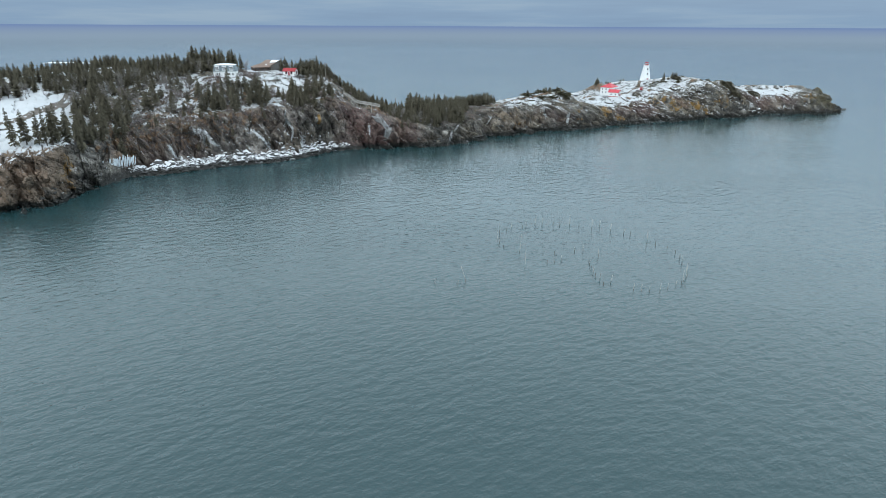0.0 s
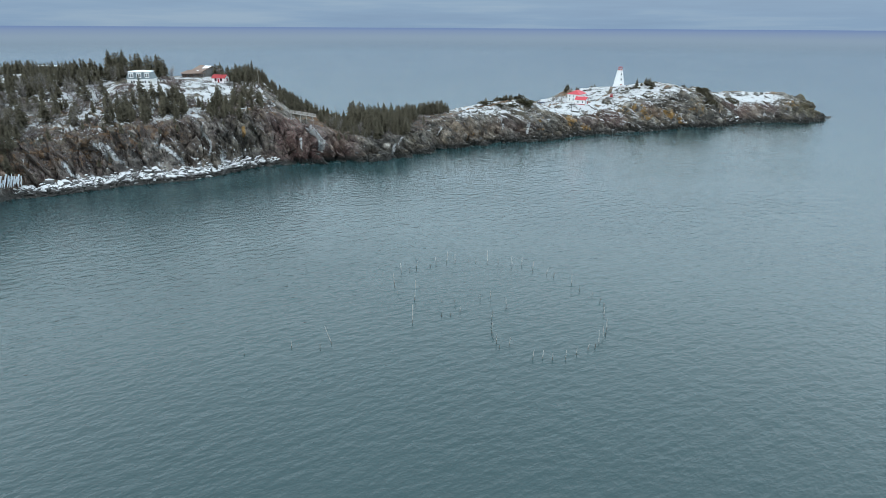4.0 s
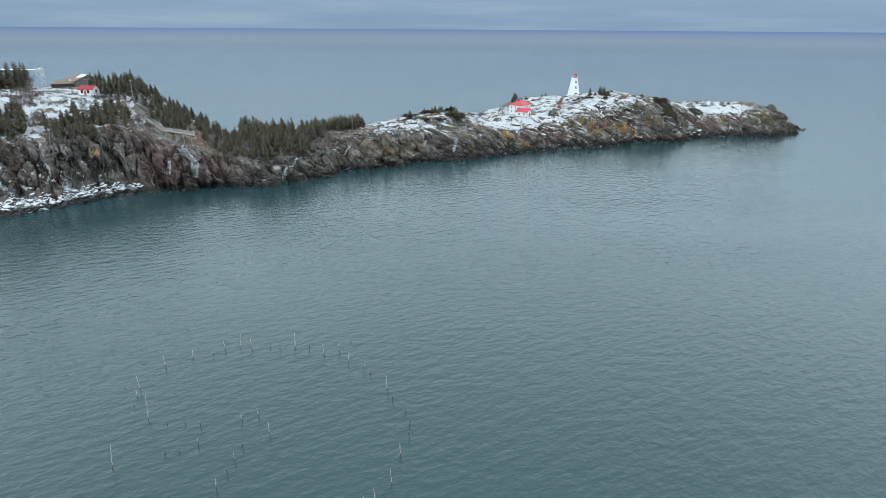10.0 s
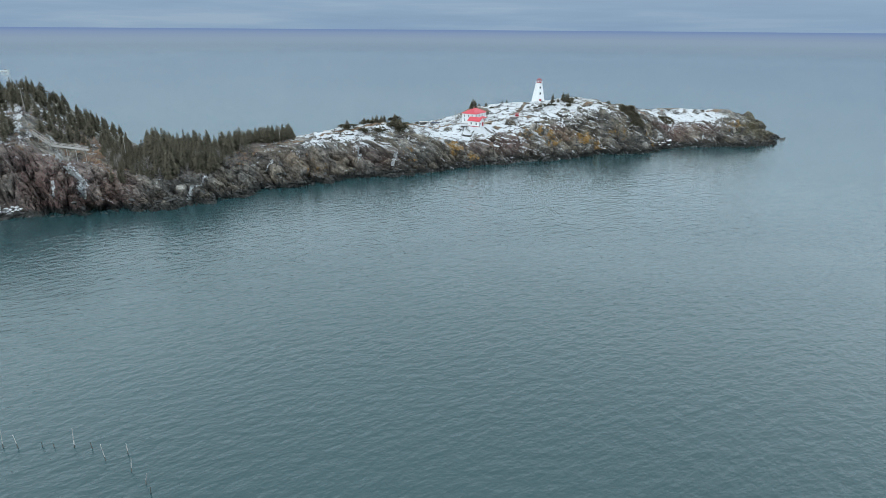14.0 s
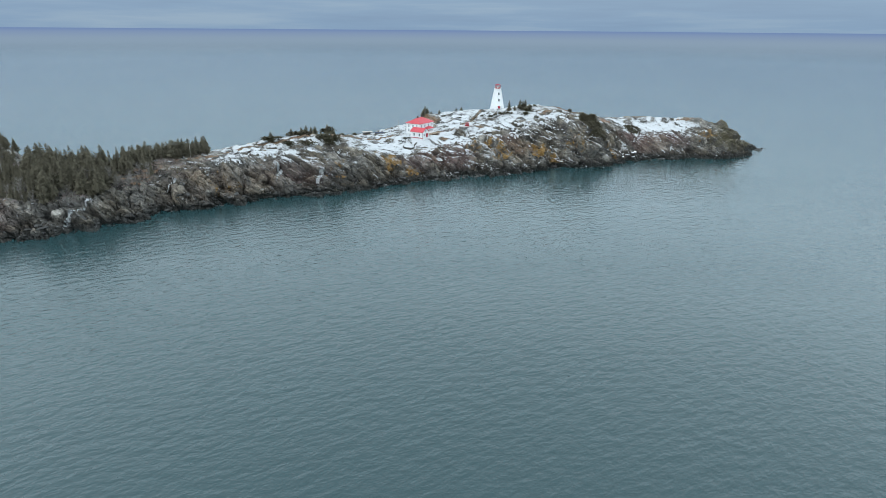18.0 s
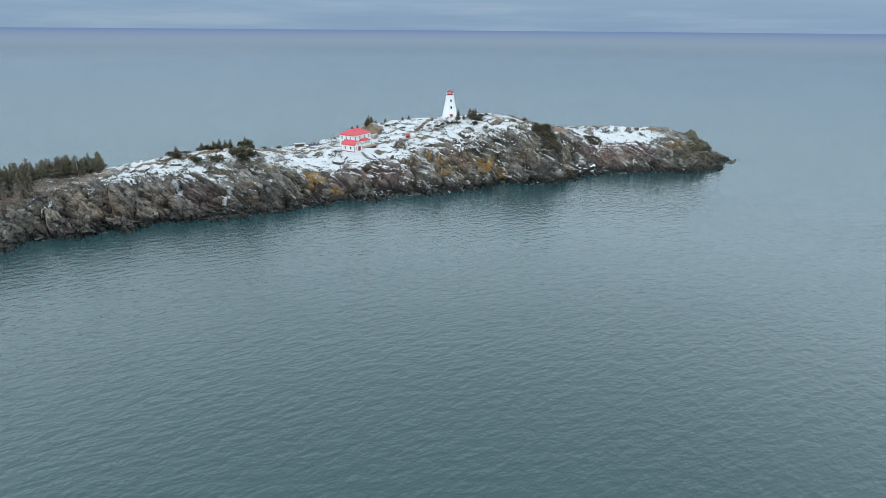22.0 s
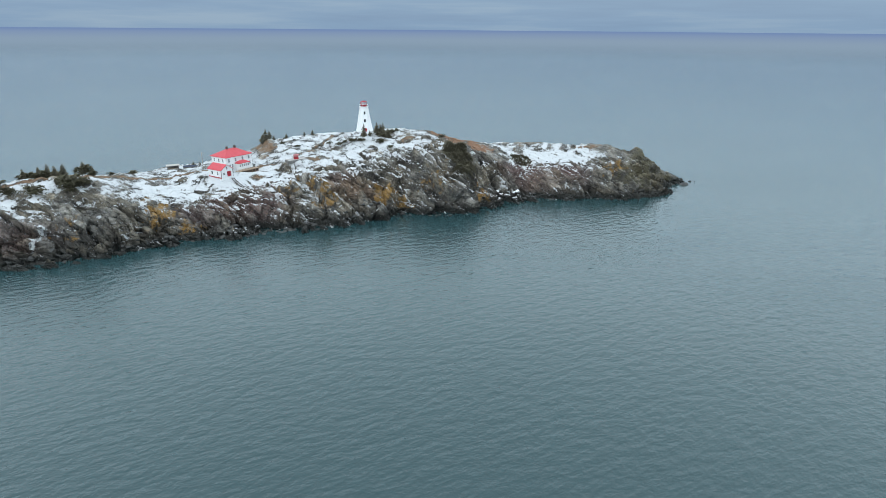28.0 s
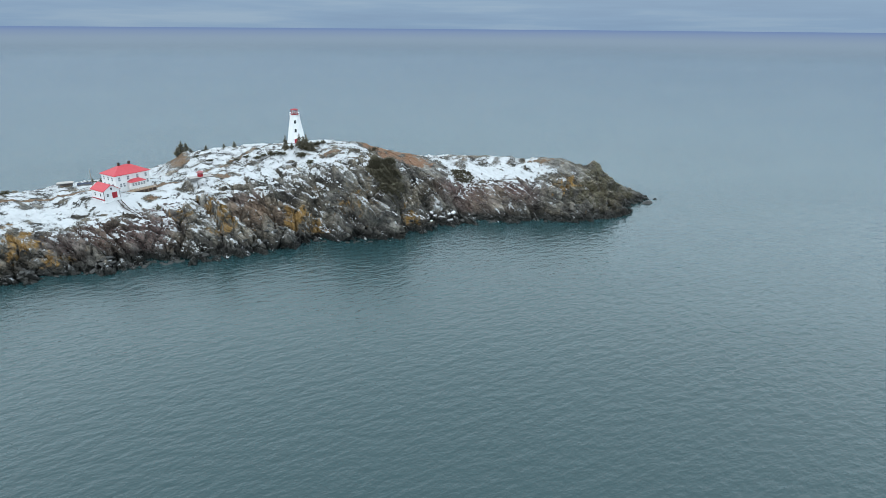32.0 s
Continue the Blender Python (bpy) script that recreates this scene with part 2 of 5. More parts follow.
        f = np.clip(((s - c0) * (c1 - c0) + (d - e0) * (e1 - e0)) / ((c1 - c0) ** 2 + (e1 - e0) ** 2), 0, 1)
        cleft = cleft + deep * np.exp(-(np.hypot(s - c0 - f * (c1 - c0), d - e0 - f * (e1 - e0)) / wide) ** 2)
    lumps = np.clip((d - dE) / 5, 0, 1) * np.clip(1.6 - d / 90, 0, 1) * np.clip(s / 80, 0, 1) * (1 - flat)
    delta = cliff * tall * (2.0 * butt + 3.4 * (t1 - 0.5) + 4.2 * f1 - 2.2 * np.clip(1 - j1 / 0.08, 0, 1))
    delta = delta + cliff * (1.15 * (t2 - 0.5) + 1.7 * f2 - 1.1 * np.clip(1 - j2 / 0.11, 0, 1) - 1.1 * np.clip(0.35 + 2 * w, 0, 1) * (ledge - 0.5))
    delta = delta - cleft
    delta = delta + lumps * (0.8 * np.clip(t4 - 0.86, 0, 1) / 0.14 + 0.15 * f4)
    delta = delta + (0.13 + 0.95 * cliff) * (1 - flat) * (0.24 * (t3 - 0.5) + 0.34 * f3)
    return d + delta * nd, z0 + delta * nz, 0.55 * t1 + 0.45 * t2, top


def to_xy(s, d):
    q = shore_q(s) + d
    return s * COS - q * SIN, 360 + s * SIN + q * COS


def to_sd(x, y):
    s = x * COS + (y - 360) * SIN
    q = -x * SIN + (y - 360) * COS
    return s, q - shore_q(s)


# ---- materials ----


def make_rock():
    m, nt, b = material("coastal_rock_and_snow")
    p = place(nt)
    geo = nt.nodes.new("ShaderNodeNewGeometry")
    sep = nt.nodes.new("ShaderNodeSeparateXYZ")
    nt.links.new(geo.outputs["Position"], sep.inputs[0])
    nz = nt.nodes.new("ShaderNodeSeparateXYZ")
    nt.links.new(geo.outputs["Normal"], nz.inputs[0])
    strata = bedded(nt, (2.6, 2.0, 1.0))
    n1 = noise_of(nt, strata, 0.34, 8, 0.62)
    n2 = noise_of(nt, p, 0.06, 4, 0.5)
    n3 = noise_of(nt, p, 1.3, 7, 0.68)
    n4 = noise_of(nt, place(nt, (1, 1, 0.35)), 0.22, 5, 0.6)
    grey = ramp(nt, n1, (0.28, (0.043, 0.041, 0.038)), (0.43, (0.112, 0.105, 0.095)), (0.56, (0.202, 0.188, 0.166)), (0.75, (0.38, 0.352, 0.31)))
    tone = ramp(nt, attr(nt, "tone"), (0.15, 0.5), (0.5, 1.0), (0.85, 1.55))
    grey = mix(nt, 1.0, grey, tone, "MULTIPLY")
    grey = mix(nt, 1.0, grey, ramp(nt, n3, (0.3, 0.55), (0.5, 1.0), (0.72, 1.5)), "MULTIPLY")
    warm = mix(nt, step(nt, n2, 0.42, 0.62), grey, (0.78, 0.69, 0.56), "MULTIPLY")
    warm = mix(nt, 0.75, grey, warm)
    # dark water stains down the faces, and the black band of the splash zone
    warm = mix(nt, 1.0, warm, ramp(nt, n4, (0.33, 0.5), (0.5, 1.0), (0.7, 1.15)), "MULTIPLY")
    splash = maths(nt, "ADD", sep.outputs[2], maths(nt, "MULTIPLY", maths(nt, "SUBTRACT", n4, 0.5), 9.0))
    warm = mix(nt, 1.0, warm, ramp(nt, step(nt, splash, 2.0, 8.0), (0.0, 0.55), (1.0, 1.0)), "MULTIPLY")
    joints = nt.nodes.new("ShaderNodeTexVoronoi")
    joints.feature = "DISTANCE_TO_EDGE"
    joints.inputs["Scale"].default_value = 0.55
    wob = node(nt, "ShaderNodeTexNoise", Scale=0.5, Detail=4.0)
    nt.links.new(strata, wob.inputs["Vector"])
    nt.links.new(mix(nt, 0.8, strata, wob.outputs["Color"], "ADD"), joints.inputs["Vector"])
    cleft = step(nt, joints.outputs["Distance"], 0.0, 0.12)
    redn = maths(nt, "MULTIPLY", attr(nt, "red"), step(nt, n3, 0.3, 0.62))
    rock = mix(nt, redn, warm, mix(nt, n1, (0.052, 0.029, 0.028), (0.26, 0.140, 0.128)))
    tann = maths(nt, "MULTIPLY", attr(nt, "tan"), step(nt, n1, 0.25, 0.6))
    rock = mix(nt, tann, rock, mix(nt, n1, (0.10, 0.068, 0.048), (0.42, 0.29, 0.21)))
    lich = maths(nt, "ADD", attr(nt, "lichen"), maths(nt, "MULTIPLY", maths(nt, "SUBTRACT", noise_of(nt, p, 0.3, 7, 0.62), 0.5), 2.6))
    oliv = maths(nt, "ADD", attr(nt, "olive"), maths(nt, "MULTIPLY", maths(nt, "SUBTRACT", noise_of(nt, p, 0.35, 7, 0.62), 0.5), 2.2))
    rock = mix(nt, maths(nt, "MULTIPLY", step(nt, oliv, 0.35, 1.0), 0.65), rock, mix(nt, n3, (0.045, 0.041, 0.024), (0.23, 0.20, 0.11)))
    rock = mix(nt, maths(nt, "MULTIPLY", step(nt, lich, 0.36, 0.8), 0.85), rock, mix(nt, n3, (0.15, 0.08, 0.025), (0.50, 0.29, 0.085)))
    grassn = maths(nt, "ADD", attr(nt, "grass"), maths(nt, "MULTIPLY", maths(nt, "SUBTRACT", noise_of(nt, p, 0.3, 6, 0.62), 0.5), 1.8))
    turf = mix(nt, noise_of(nt, p, 0.9, 5, 0.7), (0.10, 0.055, 0.035), (0.30, 0.20, 0.125))
    rusty = mix(nt, attr(nt, "rust"), turf, (0.23, 0.125, 0.075))
    rock = mix(nt, step(nt, grassn, 0.45, 0.62), rock, rusty)
    # weed and wet above the tide
    tide = maths(nt, "ADD", sep.outputs[2], maths(nt, "MULTIPLY", maths(nt, "SUBTRACT", n3, 0.5), 2.2))
    wet = step(nt, tide, 3.4, 1.4)
    rock = mix(nt, wet, rock, mix(nt, n3, (0.012, 0.013, 0.012), (0.05, 0.048, 0.042)))
    # snow lies where it can
    sn = maths(nt, "ADD", attr(nt, "snow"), maths(nt, "MULTIPLY", maths(nt, "SUBTRACT", noise_of(nt, p, 0.16, 9, 0.68), 0.5), 2.3))
    sn = maths(nt, "ADD", sn, maths(nt, "MULTIPLY", maths(nt, "SUBTRACT", noise_of(nt, p, 1.9, 4, 0.6), 0.5), 0.7))
    flat = step(nt, nz.outputs[2], 0.46, 0.76)
    snow = maths(nt, "MULTIPLY", step(nt, sn, 0.47, 0.60), flat)
    drift = maths(nt, "ADD", attr(nt, "drift"), maths(nt, "MULTIPLY", maths(nt, "SUBTRACT", noise_of(nt, p, 1.1, 6, 0.7), 0.5), 3.4))
    snow = maths(nt, "MAXIMUM", snow, step(nt, drift, 0.42, 0.6))
    white = mix(nt, noise_of(nt, p, 0.25, 3, 0.5), (0.48, 0.49, 0.50), (0.575, 0.58, 0.585))
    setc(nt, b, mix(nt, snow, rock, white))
    rough = mix(nt, wet, (0.85, 0.85, 0.85), (0.45, 0.45, 0.45))
    setc(nt, b, rough, "Roughness")
    b.inputs["Specular IOR Level"].default_value = 0.3
    fine = maths(nt, "ADD", maths(nt, "MULTIPLY", n1, 1.0), maths(nt, "MULTIPLY", n3, 0.8))
    fine = maths(nt, "ADD", fine, maths(nt, "MULTIPLY", cleft, 0.7))
    soft = mix(nt, snow, (1, 1, 1), (0.15, 0.15, 0.15))
    bump(nt, b, maths(nt, "MULTIPLY", fine, soft), 0.9, 0.7)
    return m


def crests(nt, long):
    """Position on the water in the line of the wind waves, whose crests are drawn out."""
    g = nt.nodes.new("ShaderNodeNewGeometry")
    m = node(nt, "ShaderNodeMapping", Scale=(long, 1, 1), Rotation=(0, 0, radians(29)))
    m.vector_type = "TEXTURE"
    nt.links.new(g.outputs["Position"], m.inputs["Vector"])
    return m.outputs[0]


def make_water():
    m, nt, b = material("sea_water")
    short = place(nt, (0.8, 1, 1), (0, 0, radians(12)))
    n1 = noise_of(nt, crests(nt, 1.6), 0.95, 3, 0.5)
    n2 = noise_of(nt, short, 1.4, 4, 0.6)
    n3 = noise_of(nt, crests(nt, 1.8), 0.44, 2, 0.4)
    gust = noise_of(nt, place(nt, (0.35, 1, 1), (0, 0, radians(12))), 0.014, 3, 0.55)
    h = maths(nt, "ADD", maths(nt, "MULTIPLY", n1, 0.18), maths(nt, "MULTIPLY", n2, 0.08))
    h = maths(nt, "ADD", h, maths(nt, "MULTIPLY", n3, 0.31))
    amp = node(nt, "ShaderNodeMapRange", i0=gust, i1=0.36, i2=0.64, i3=0.75, i4=1.0)
    h = maths(nt, "MULTIPLY", h, amp.outputs[0])
    deep = noise_of(nt, place(nt), 0.006, 3, 0.5)
    setc(nt, b, mix(nt, step(nt, deep, 0.35, 0.65), (0.016, 0.044, 0.048), (0.020, 0.050, 0.054)))
    b.inputs["Roughness"].default_value = 0.06
    b.inputs["IOR"].default_value = 1.44
    bump(nt, b, h, 1.0, 1.0)
    return m


def make_plain(name, colour, rough=0.6, var=0.25, scale=1.5, metal=0.0, streak=False, spec=0.4):
    m, nt, b = material(name)
    p = place(nt, (1, 1, 0.15) if streak else (1, 1, 1))
    n = noise_of(nt, p, scale, 6, 0.6)
    n2 = noise_of(nt, place(nt), scale * 0.12, 3, 0.5)
    dark = tuple(c * (1 - var) for c in colour)
    lite = tuple(min(c * (1 + var * 0.7), 0.95) for c in colour)
    col = mix(nt, step(nt, n, 0.3, 0.7), dark, lite)
    col = mix(nt, maths(nt, "MULTIPLY", n2, 0.3), col, dark)
    oi = nt.nodes.new("ShaderNodeObjectInfo")
    col = mix(nt, maths(nt, "MULTIPLY", oi.outputs["Random"], 0.35), col, dark)
    setc(nt, b, col)
    b.inputs["Roughness"].default_value = rough
    b.inputs["Metallic"].default_value = metal
    b.inputs["Specular IOR Level"].default_value = spec
    bump(nt, b, n, 0.3, 0.03)
    return m


ROCK = make_rock()
WATER = make_water()


# ---- builders ----
def mesh_of(name, verts, faces, mat=None, smooth=False):
    me = bpy.data.meshes.new(name)
    me.from_pydata([tuple(v) for v in verts], [], [tuple(f) for f in faces])
    me.update()
    if mat:
        me.materials.append(mat)
    if smooth:
        me.polygons.foreach_set("use_smooth", [True] * len(me.polygons))
    return me


def part(name, bm, mat, parent, label="", smooth=False):
    """Links a bmesh as one mesh object under a thing or a part."""
    me = bpy.data.meshes.new(name)
    bm.to_mesh(me)
    bm.free()
    me.materials.append(mat)
    if smooth:
        me.polygons.foreach_set("use_smooth", [True] * len(me.polygons))
    ob = new(name, me)
    ob.parent = parent
    if label:
        tagged(ob, label)
    return ob


def thing(name, m, label, category, group="", kind=""):
    ob = new(name)
    ob.empty_display_size = 0.5
    ob.matrix_basis = m
    return tagged(ob, label, category, group, kind)


def grid_mesh(name, X, Y, Z, mat, attrs=()):
    r, c = X.shape
    me = bpy.data.meshes.new(name)
    idx = np.arange(r * c).reshape(r, c)
    quads = np.stack([idx[:-1, :-1], idx[1:, :-1], idx[1:, 1:], idx[:-1, 1:]], -1).reshape(-1, 4)
    me.vertices.add(r * c)
    me.vertices.foreach_set("co", np.stack([X, Y, Z], -1).astype(np.float32).ravel())
    me.loops.add(quads.size)
    me.loops.foreach_set("vertex_index", quads.astype(np.int32).ravel())
    me.polygons.add(len(quads))
    me.polygons.foreach_set("loop_start", np.arange(0, quads.size, 4, dtype=np.int32))
    for key, a in attrs:
        at = me.attributes.new(key, "FLOAT", "POINT")
        at.data.foreach_set("value", a.astype(np.float32).ravel())
    me.materials.append(mat)
    me.update(calc_edges=True)
    me.validate()
    me.polygons.foreach_set("use_smooth", [True] * len(me.polygons))
    me.set_sharp_from_angle(angle=radians(24))
    return me


# ---- sea, headland ----
half = 6000.0
sea = new("water", mesh_of("water", [(-half, -half, 0), (half, -half, 0), (half, half, 0), (-half, half, 0)], [(0, 1, 2, 3)], WATER))
tagged(sea, "grey-green rippled sea under an overcast sky", "sea", kind="structure")

S = np.concatenate([np.arange(-300, -210, 0.8), np.arange(-210, 393, 0.42)])
D = np.concatenate([np.arange(-7, 40, 0.36), np.arange(40, 44, 0.5), np.arange(44, 132, 1.0), np.arange(132, 440, 12.0)])
GS, GD = np.meshgrid(S, D, indexing="ij")
DD, GZ, TONE, top = land(GS, GD)
GX, GY = to_xy(GS, DD)


def bell(v, lo, hi, soft):
    return np.clip((v - lo) / soft + 0.5, 0, 1) * np.clip((hi - v) / soft + 0.5, 0, 1)


snow_from = knots("-420:0.5 -200:0.5 -190:0.85 -60:0.85 40:0.75 90:0.7 118:0.75 145:0.75 162:0.45 185:0.42 200:0.5 222:0.5 240:0.4 268:0.38 280:0.8 292:0.6 305:0.45 340:0.45 352:0.8")
snow_cover = np.clip((GD - edge_d(GS) * snow_from(GS)) / 9, 0, 1)
snow_top = knots("-420:1.0 -200:1.0 -186:0.65 -178:0.5 -150:0.5 -100:0.58 -70:0.62 -50:0.42 -30:0.3 0:0.15 30:0.22 55:0.45 75:0.62 100:0.66 120:0.48 150:0.60 190:0.64 215:0.62 245:0.64 268:0.60 282:0.32 292:0.48 310:0.66 340:0.56 352:0.25 370:0.0")
snow_face = knots("-420:0.25 -220:0.2 -150:0.28 -110:0.36 -80:0.3 -50:0.2 -20:0.27 20:0.2 60:0.22 100:0.32 150:0.36 185:0.42 215:0.48 245:0.5 275:0.48 295:0.36 330:0.36 360:0.08")
SNOW = snow_face(GS) * (1 - snow_cover) + snow_top(GS) * snow_cover
SNOW = SNOW + 0.28 * bell(GS, -155, -60, 8) * bell(GD, 1, 10, 4)


def spots(text):
    """A mask of soft spots, each s, d, half length, half width and strength."""
    out = np.zeros_like(GS)
    for q in text.split():
        s0, d0, rs, rd, k = (float(v) for v in q.split(","))
        out = np.maximum(out, k * np.exp(-(((GS - s0) / rs) ** 2 + ((GD - d0) / rd) ** 2) ** 1.5))
    return out


def ribbon(text, wide):
    """A mask along a line of s,d points."""
    pts = [tuple(float(v) for v in q.split(",")) for q in text.split()]
    out = np.full_like(GS, 99.0)
    for (a, b), (c, e) in zip(pts, pts[1:]):
        f = np.clip(((GS - a) * (c - a) + (GD - b) * (e - b)) / ((c - a) ** 2 + (e - b) ** 2), 0, 1)
        out = np.minimum(out, np.hypot(GS - a - f * (c - a), GD - b - f * (e - b)))
    return np.clip(1.5 - out / wide, 0, 1)


LICHEN = spots("144,11,7,6,0.7 143,20,6,4,0.5 152,4,6,4,0.5 191,18,5,5,0.55 203,18,4,4,0.7 204,10,6,6,0.6 203,27,5,4,0.5 231,9,6,5,0.8 236,6,4,4,0.65 270,4,6,4,0.6 "
               "342,13,6,4,0.6 334,11,6,4,0.6 -194,6,2.4,6,0.62 -71,10,1.3,1.2,0.9 62,6,9,4,0.35 118,8,8,5,0.3 250,12,8,6,0.35")
OLIVE = spots("157,16,9,6,0.55 194,19,6,6,0.65 348,7,12,9,0.75 360,11,13,12,0.8 374,6,10,9,0.7 40,6,16,6,0.35 -66,8,8,8,0.3 250,16,10,7,0.3")
RED = spots("187,24,8,5,0.95 182,13,9,7,0.85 166,12,8,6,0.75 157,10,8,5,0.6 177,12,7,6,0.8 301,14,11,8,0.85 318,13,10,6,0.85 -44,10,18,14,0.9 -25,8,12,9,0.7 -100,12,26,12,0.3 95,9,16,6,0.45 "
            "-150,12,26,10,0.4 215,20,7,5,0.5")
TAN = np.maximum(0.7 * bell(GS, -420, -194, 10) * bell(GD, 0, 20, 8), spots("217,13,6,6,0.95 223,10,5,5,0.8 211,15,5,5,0.6 -172,11,6,3,0.9 -205,9,10,9,0.8 306,8,9,6,0.3 60,7,22,6,0.3"))
GRASS = (0.42 * bell(GS, 199, 206, 4) * bell(GD, 70, 110, 8) + 0.34 * bell(GS, 298, 352, 8) * bell(GD, 20, 64, 8) + 0.3 * bell(GS, 30, 75, 15) * top + 0.26 * bell(GS, 150, 245, 15) * bell(GD, 36, 100, 12) + 0.6 * bell(GS, 271, 297, 8) * bell(GD, 28, 60, 8)
         + 0.36 * bell(GS, -70, -20, 10) * bell(GD, 14, 70, 10) + 0.46 * bell(GS, -190, -95, 20) * bell(GD, 10, 60, 8) + 0.3 * bell(GS, -95, -60, 10) * bell(GD, 16, 45, 8) + 0.3 * bell(GS, -30, 40, 10) * bell(GD, 10, 60, 6))
GRASS = np.maximum(GRASS, 0.62 * ribbon("-20,22 10,24 30,27 41,29 66,29 90,33 118,36 140,40 160,48 176,44 192,51 197,50 212,53 221,60 233,72 248,92", 1.3))
GRASS = np.maximum(GRASS, spots("212,42,6,3,0.7 254,44,7,4,0.6 262,36,6,4,0.5 290,33,9,6,0.75 186,34,6,3,0.5 197,66,4,5,0.6 318,40,10,3,0.5 340,27,8,3,0.5"))
SNOW = SNOW + spots("184,32,14,7,0.16 172,24,10,6,0.16 208,34,9,7,0.16 224,34,12,8,0.24 150,28,12,6,0.2 320,24,14,9,0.2")
SNOW = SNOW - 0.55 * np.clip(GRASS - 0.3, 0, 0.4) / 0.4 * (GS > 20)
RUST = bell(GS, 270, 300, 8) * bell(GD, 26, 66, 8) + 0.22 * bell(GS, -70, -18, 8)


def gully(s0, d0, s1, d1, wide):
    """Snow lying in a cleft that runs from (s0, d0) down to (s1, d1)."""
    f = np.clip((GD - d1) / (d0 - d1), 0, 1)
    off = np.abs(GS - (s1 + (s0 - s1) * f) - 1.2 * np.sin(GD * 0.9))
    return 0.72 * np.clip(1.4 - off / wide, 0, 1) * bell(GD, d1, d0, 2)


DRIFT = (gully(12, 9, 1, 1, 1.0) + gully(88, 12, 87, 6, 1.5) + gully(107, 11, 105, 4, 1.3) + gully(-37, 14, -33, 5, 2.2) + gully(-91, 18, -90, 6, 0.7) + gully(-84, 8, -82, 3, 1.6) + gully(-45, 9, -43, 5, 0.9)
         + gully(-112, 13, -104, 8, 2.4) + gully(203, 20, 207, 14, 1.2) + gully(45, 11, 40, 6, 0.6) + gully(-138, 18, -128, 10, 2.2) + gully(-150, 14, -146, 6, 1.4) + gully(284, 9, 287, 3, 1.2) + gully(300, 13, 297, 9, 0.8) + gully(314, 7, 315, 3, 0.5))
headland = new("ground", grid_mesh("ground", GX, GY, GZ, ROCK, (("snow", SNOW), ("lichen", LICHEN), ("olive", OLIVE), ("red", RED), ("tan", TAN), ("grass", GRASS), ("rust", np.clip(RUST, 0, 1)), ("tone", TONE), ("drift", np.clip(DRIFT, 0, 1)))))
tagged(headland, "rocky grey headland with snow patches, orange lichen and brown turf", "headland", kind="structure")


RELIEF = BVHTree.FromPolygons(np.stack([GX, GY, GZ], -1).reshape(-1, 3).tolist(), [tuple(f.vertices) for f in headland.data.polygons])


def ground(x, y):
    hit = RELIEF.ray_cast(Vector((x, y, 200)), Vector((0, 0, -1)))
    return hit[0].z if hit[0] else 0.0


def at_sd(s, d):
    x, y = to_xy(s, d)
    return float(x), float(y), ground(float(x), float(y))


# ---- paints and building stuffs ----
WHITE = make_plain("white_painted_boards", (0.80, 0.80, 0.79), 0.6, 0.06, 2.0, streak=True)
RED = make_plain("red_painted_shingles", (0.36, 0.018, 0.03), 0.6, 0.15, 2.5)
REDROOF = make_plain("bright_red_metal_roof", (0.56, 0.06, 0.075), 0.55, 0.14, 1.2)
GLASS = make_plain("dark_window_glass", (0.03, 0.035, 0.04), 0.08, 0.2, 1.0, spec=0.6)
LANTERN = make_plain("lantern_glass", (0.45, 0.48, 0.50), 0.1, 0.1, 1.0, spec=0.6)
GREYWOOD = make_plain("weathered_grey_boards", (0.20, 0.19, 0.18), 0.8, 0.35, 2.0, streak=True)
PALEWOOD = make_plain("bleached_rail_timber", (0.42, 0.39, 0.36), 0.8, 0.25, 2.0)
TANWOOD = make_plain("tan_deck_timber", (0.36, 0.26, 0.18), 0.8, 0.25, 2.0)
BROWNWALL = make_plain("brown_stained_boards", (0.085, 0.055, 0.042), 0.8, 0.35, 2.0, streak=True)
BROWNROOF = make_plain("brown_shingles", (0.25, 0.175, 0.14), 0.85, 0.3, 1.5)
SLATE = make_plain("blue_grey_shingles", (0.21, 0.25, 0.27), 0.8, 0.2, 2.0)
SNOWTOP = make_plain("lying_snow", (0.80, 0.82, 0.85), 0.7, 0.06, 0.8)
BRICK = make_plain("dark_chimney_brick", (0.10, 0.06, 0.05), 0.85, 0.4, 4.0)
IRON = make_plain("dark_iron", (0.03, 0.03, 0.03), 0.6, 0.3, 3.0)
POLE = make_plain("grey_pole_timber", (0.30, 0.27, 0.24), 0.85, 0.3, 3.0)
DULLRED = make_plain("dull_red_roof_shingles", (0.38, 0.035, 0.04), 0.7, 0.2, 2.0)
FADED = make_plain("faded_red_paint", (0.42, 0.15, 0.15), 0.7, 0.25, 2.0)
BLUE = make_plain("dark_blue_tarpaulin", (0.035, 0.045, 0.08), 0.5, 0.3, 2.0)


def block(bm, a, b):
    """A box between two corners."""
    (x0, y0, z0), (x1, y1, z1) = a, b
    v = [bm.verts.new(p) for p in ((x0, y0, z0), (x1, y0, z0), (x1, y1, z0), (x0, y1, z0), (x0, y0, z1), (x1, y0, z1), (x1, y1, z1), (x0, y1, z1))]
    for f in ((0, 3, 2, 1), (4, 5, 6, 7), (0, 1, 5, 4), (1, 2, 6, 5), (2, 3, 7, 6), (3, 0, 4, 7)):
        bm.faces.new([v[i] for i in f])
    return bm


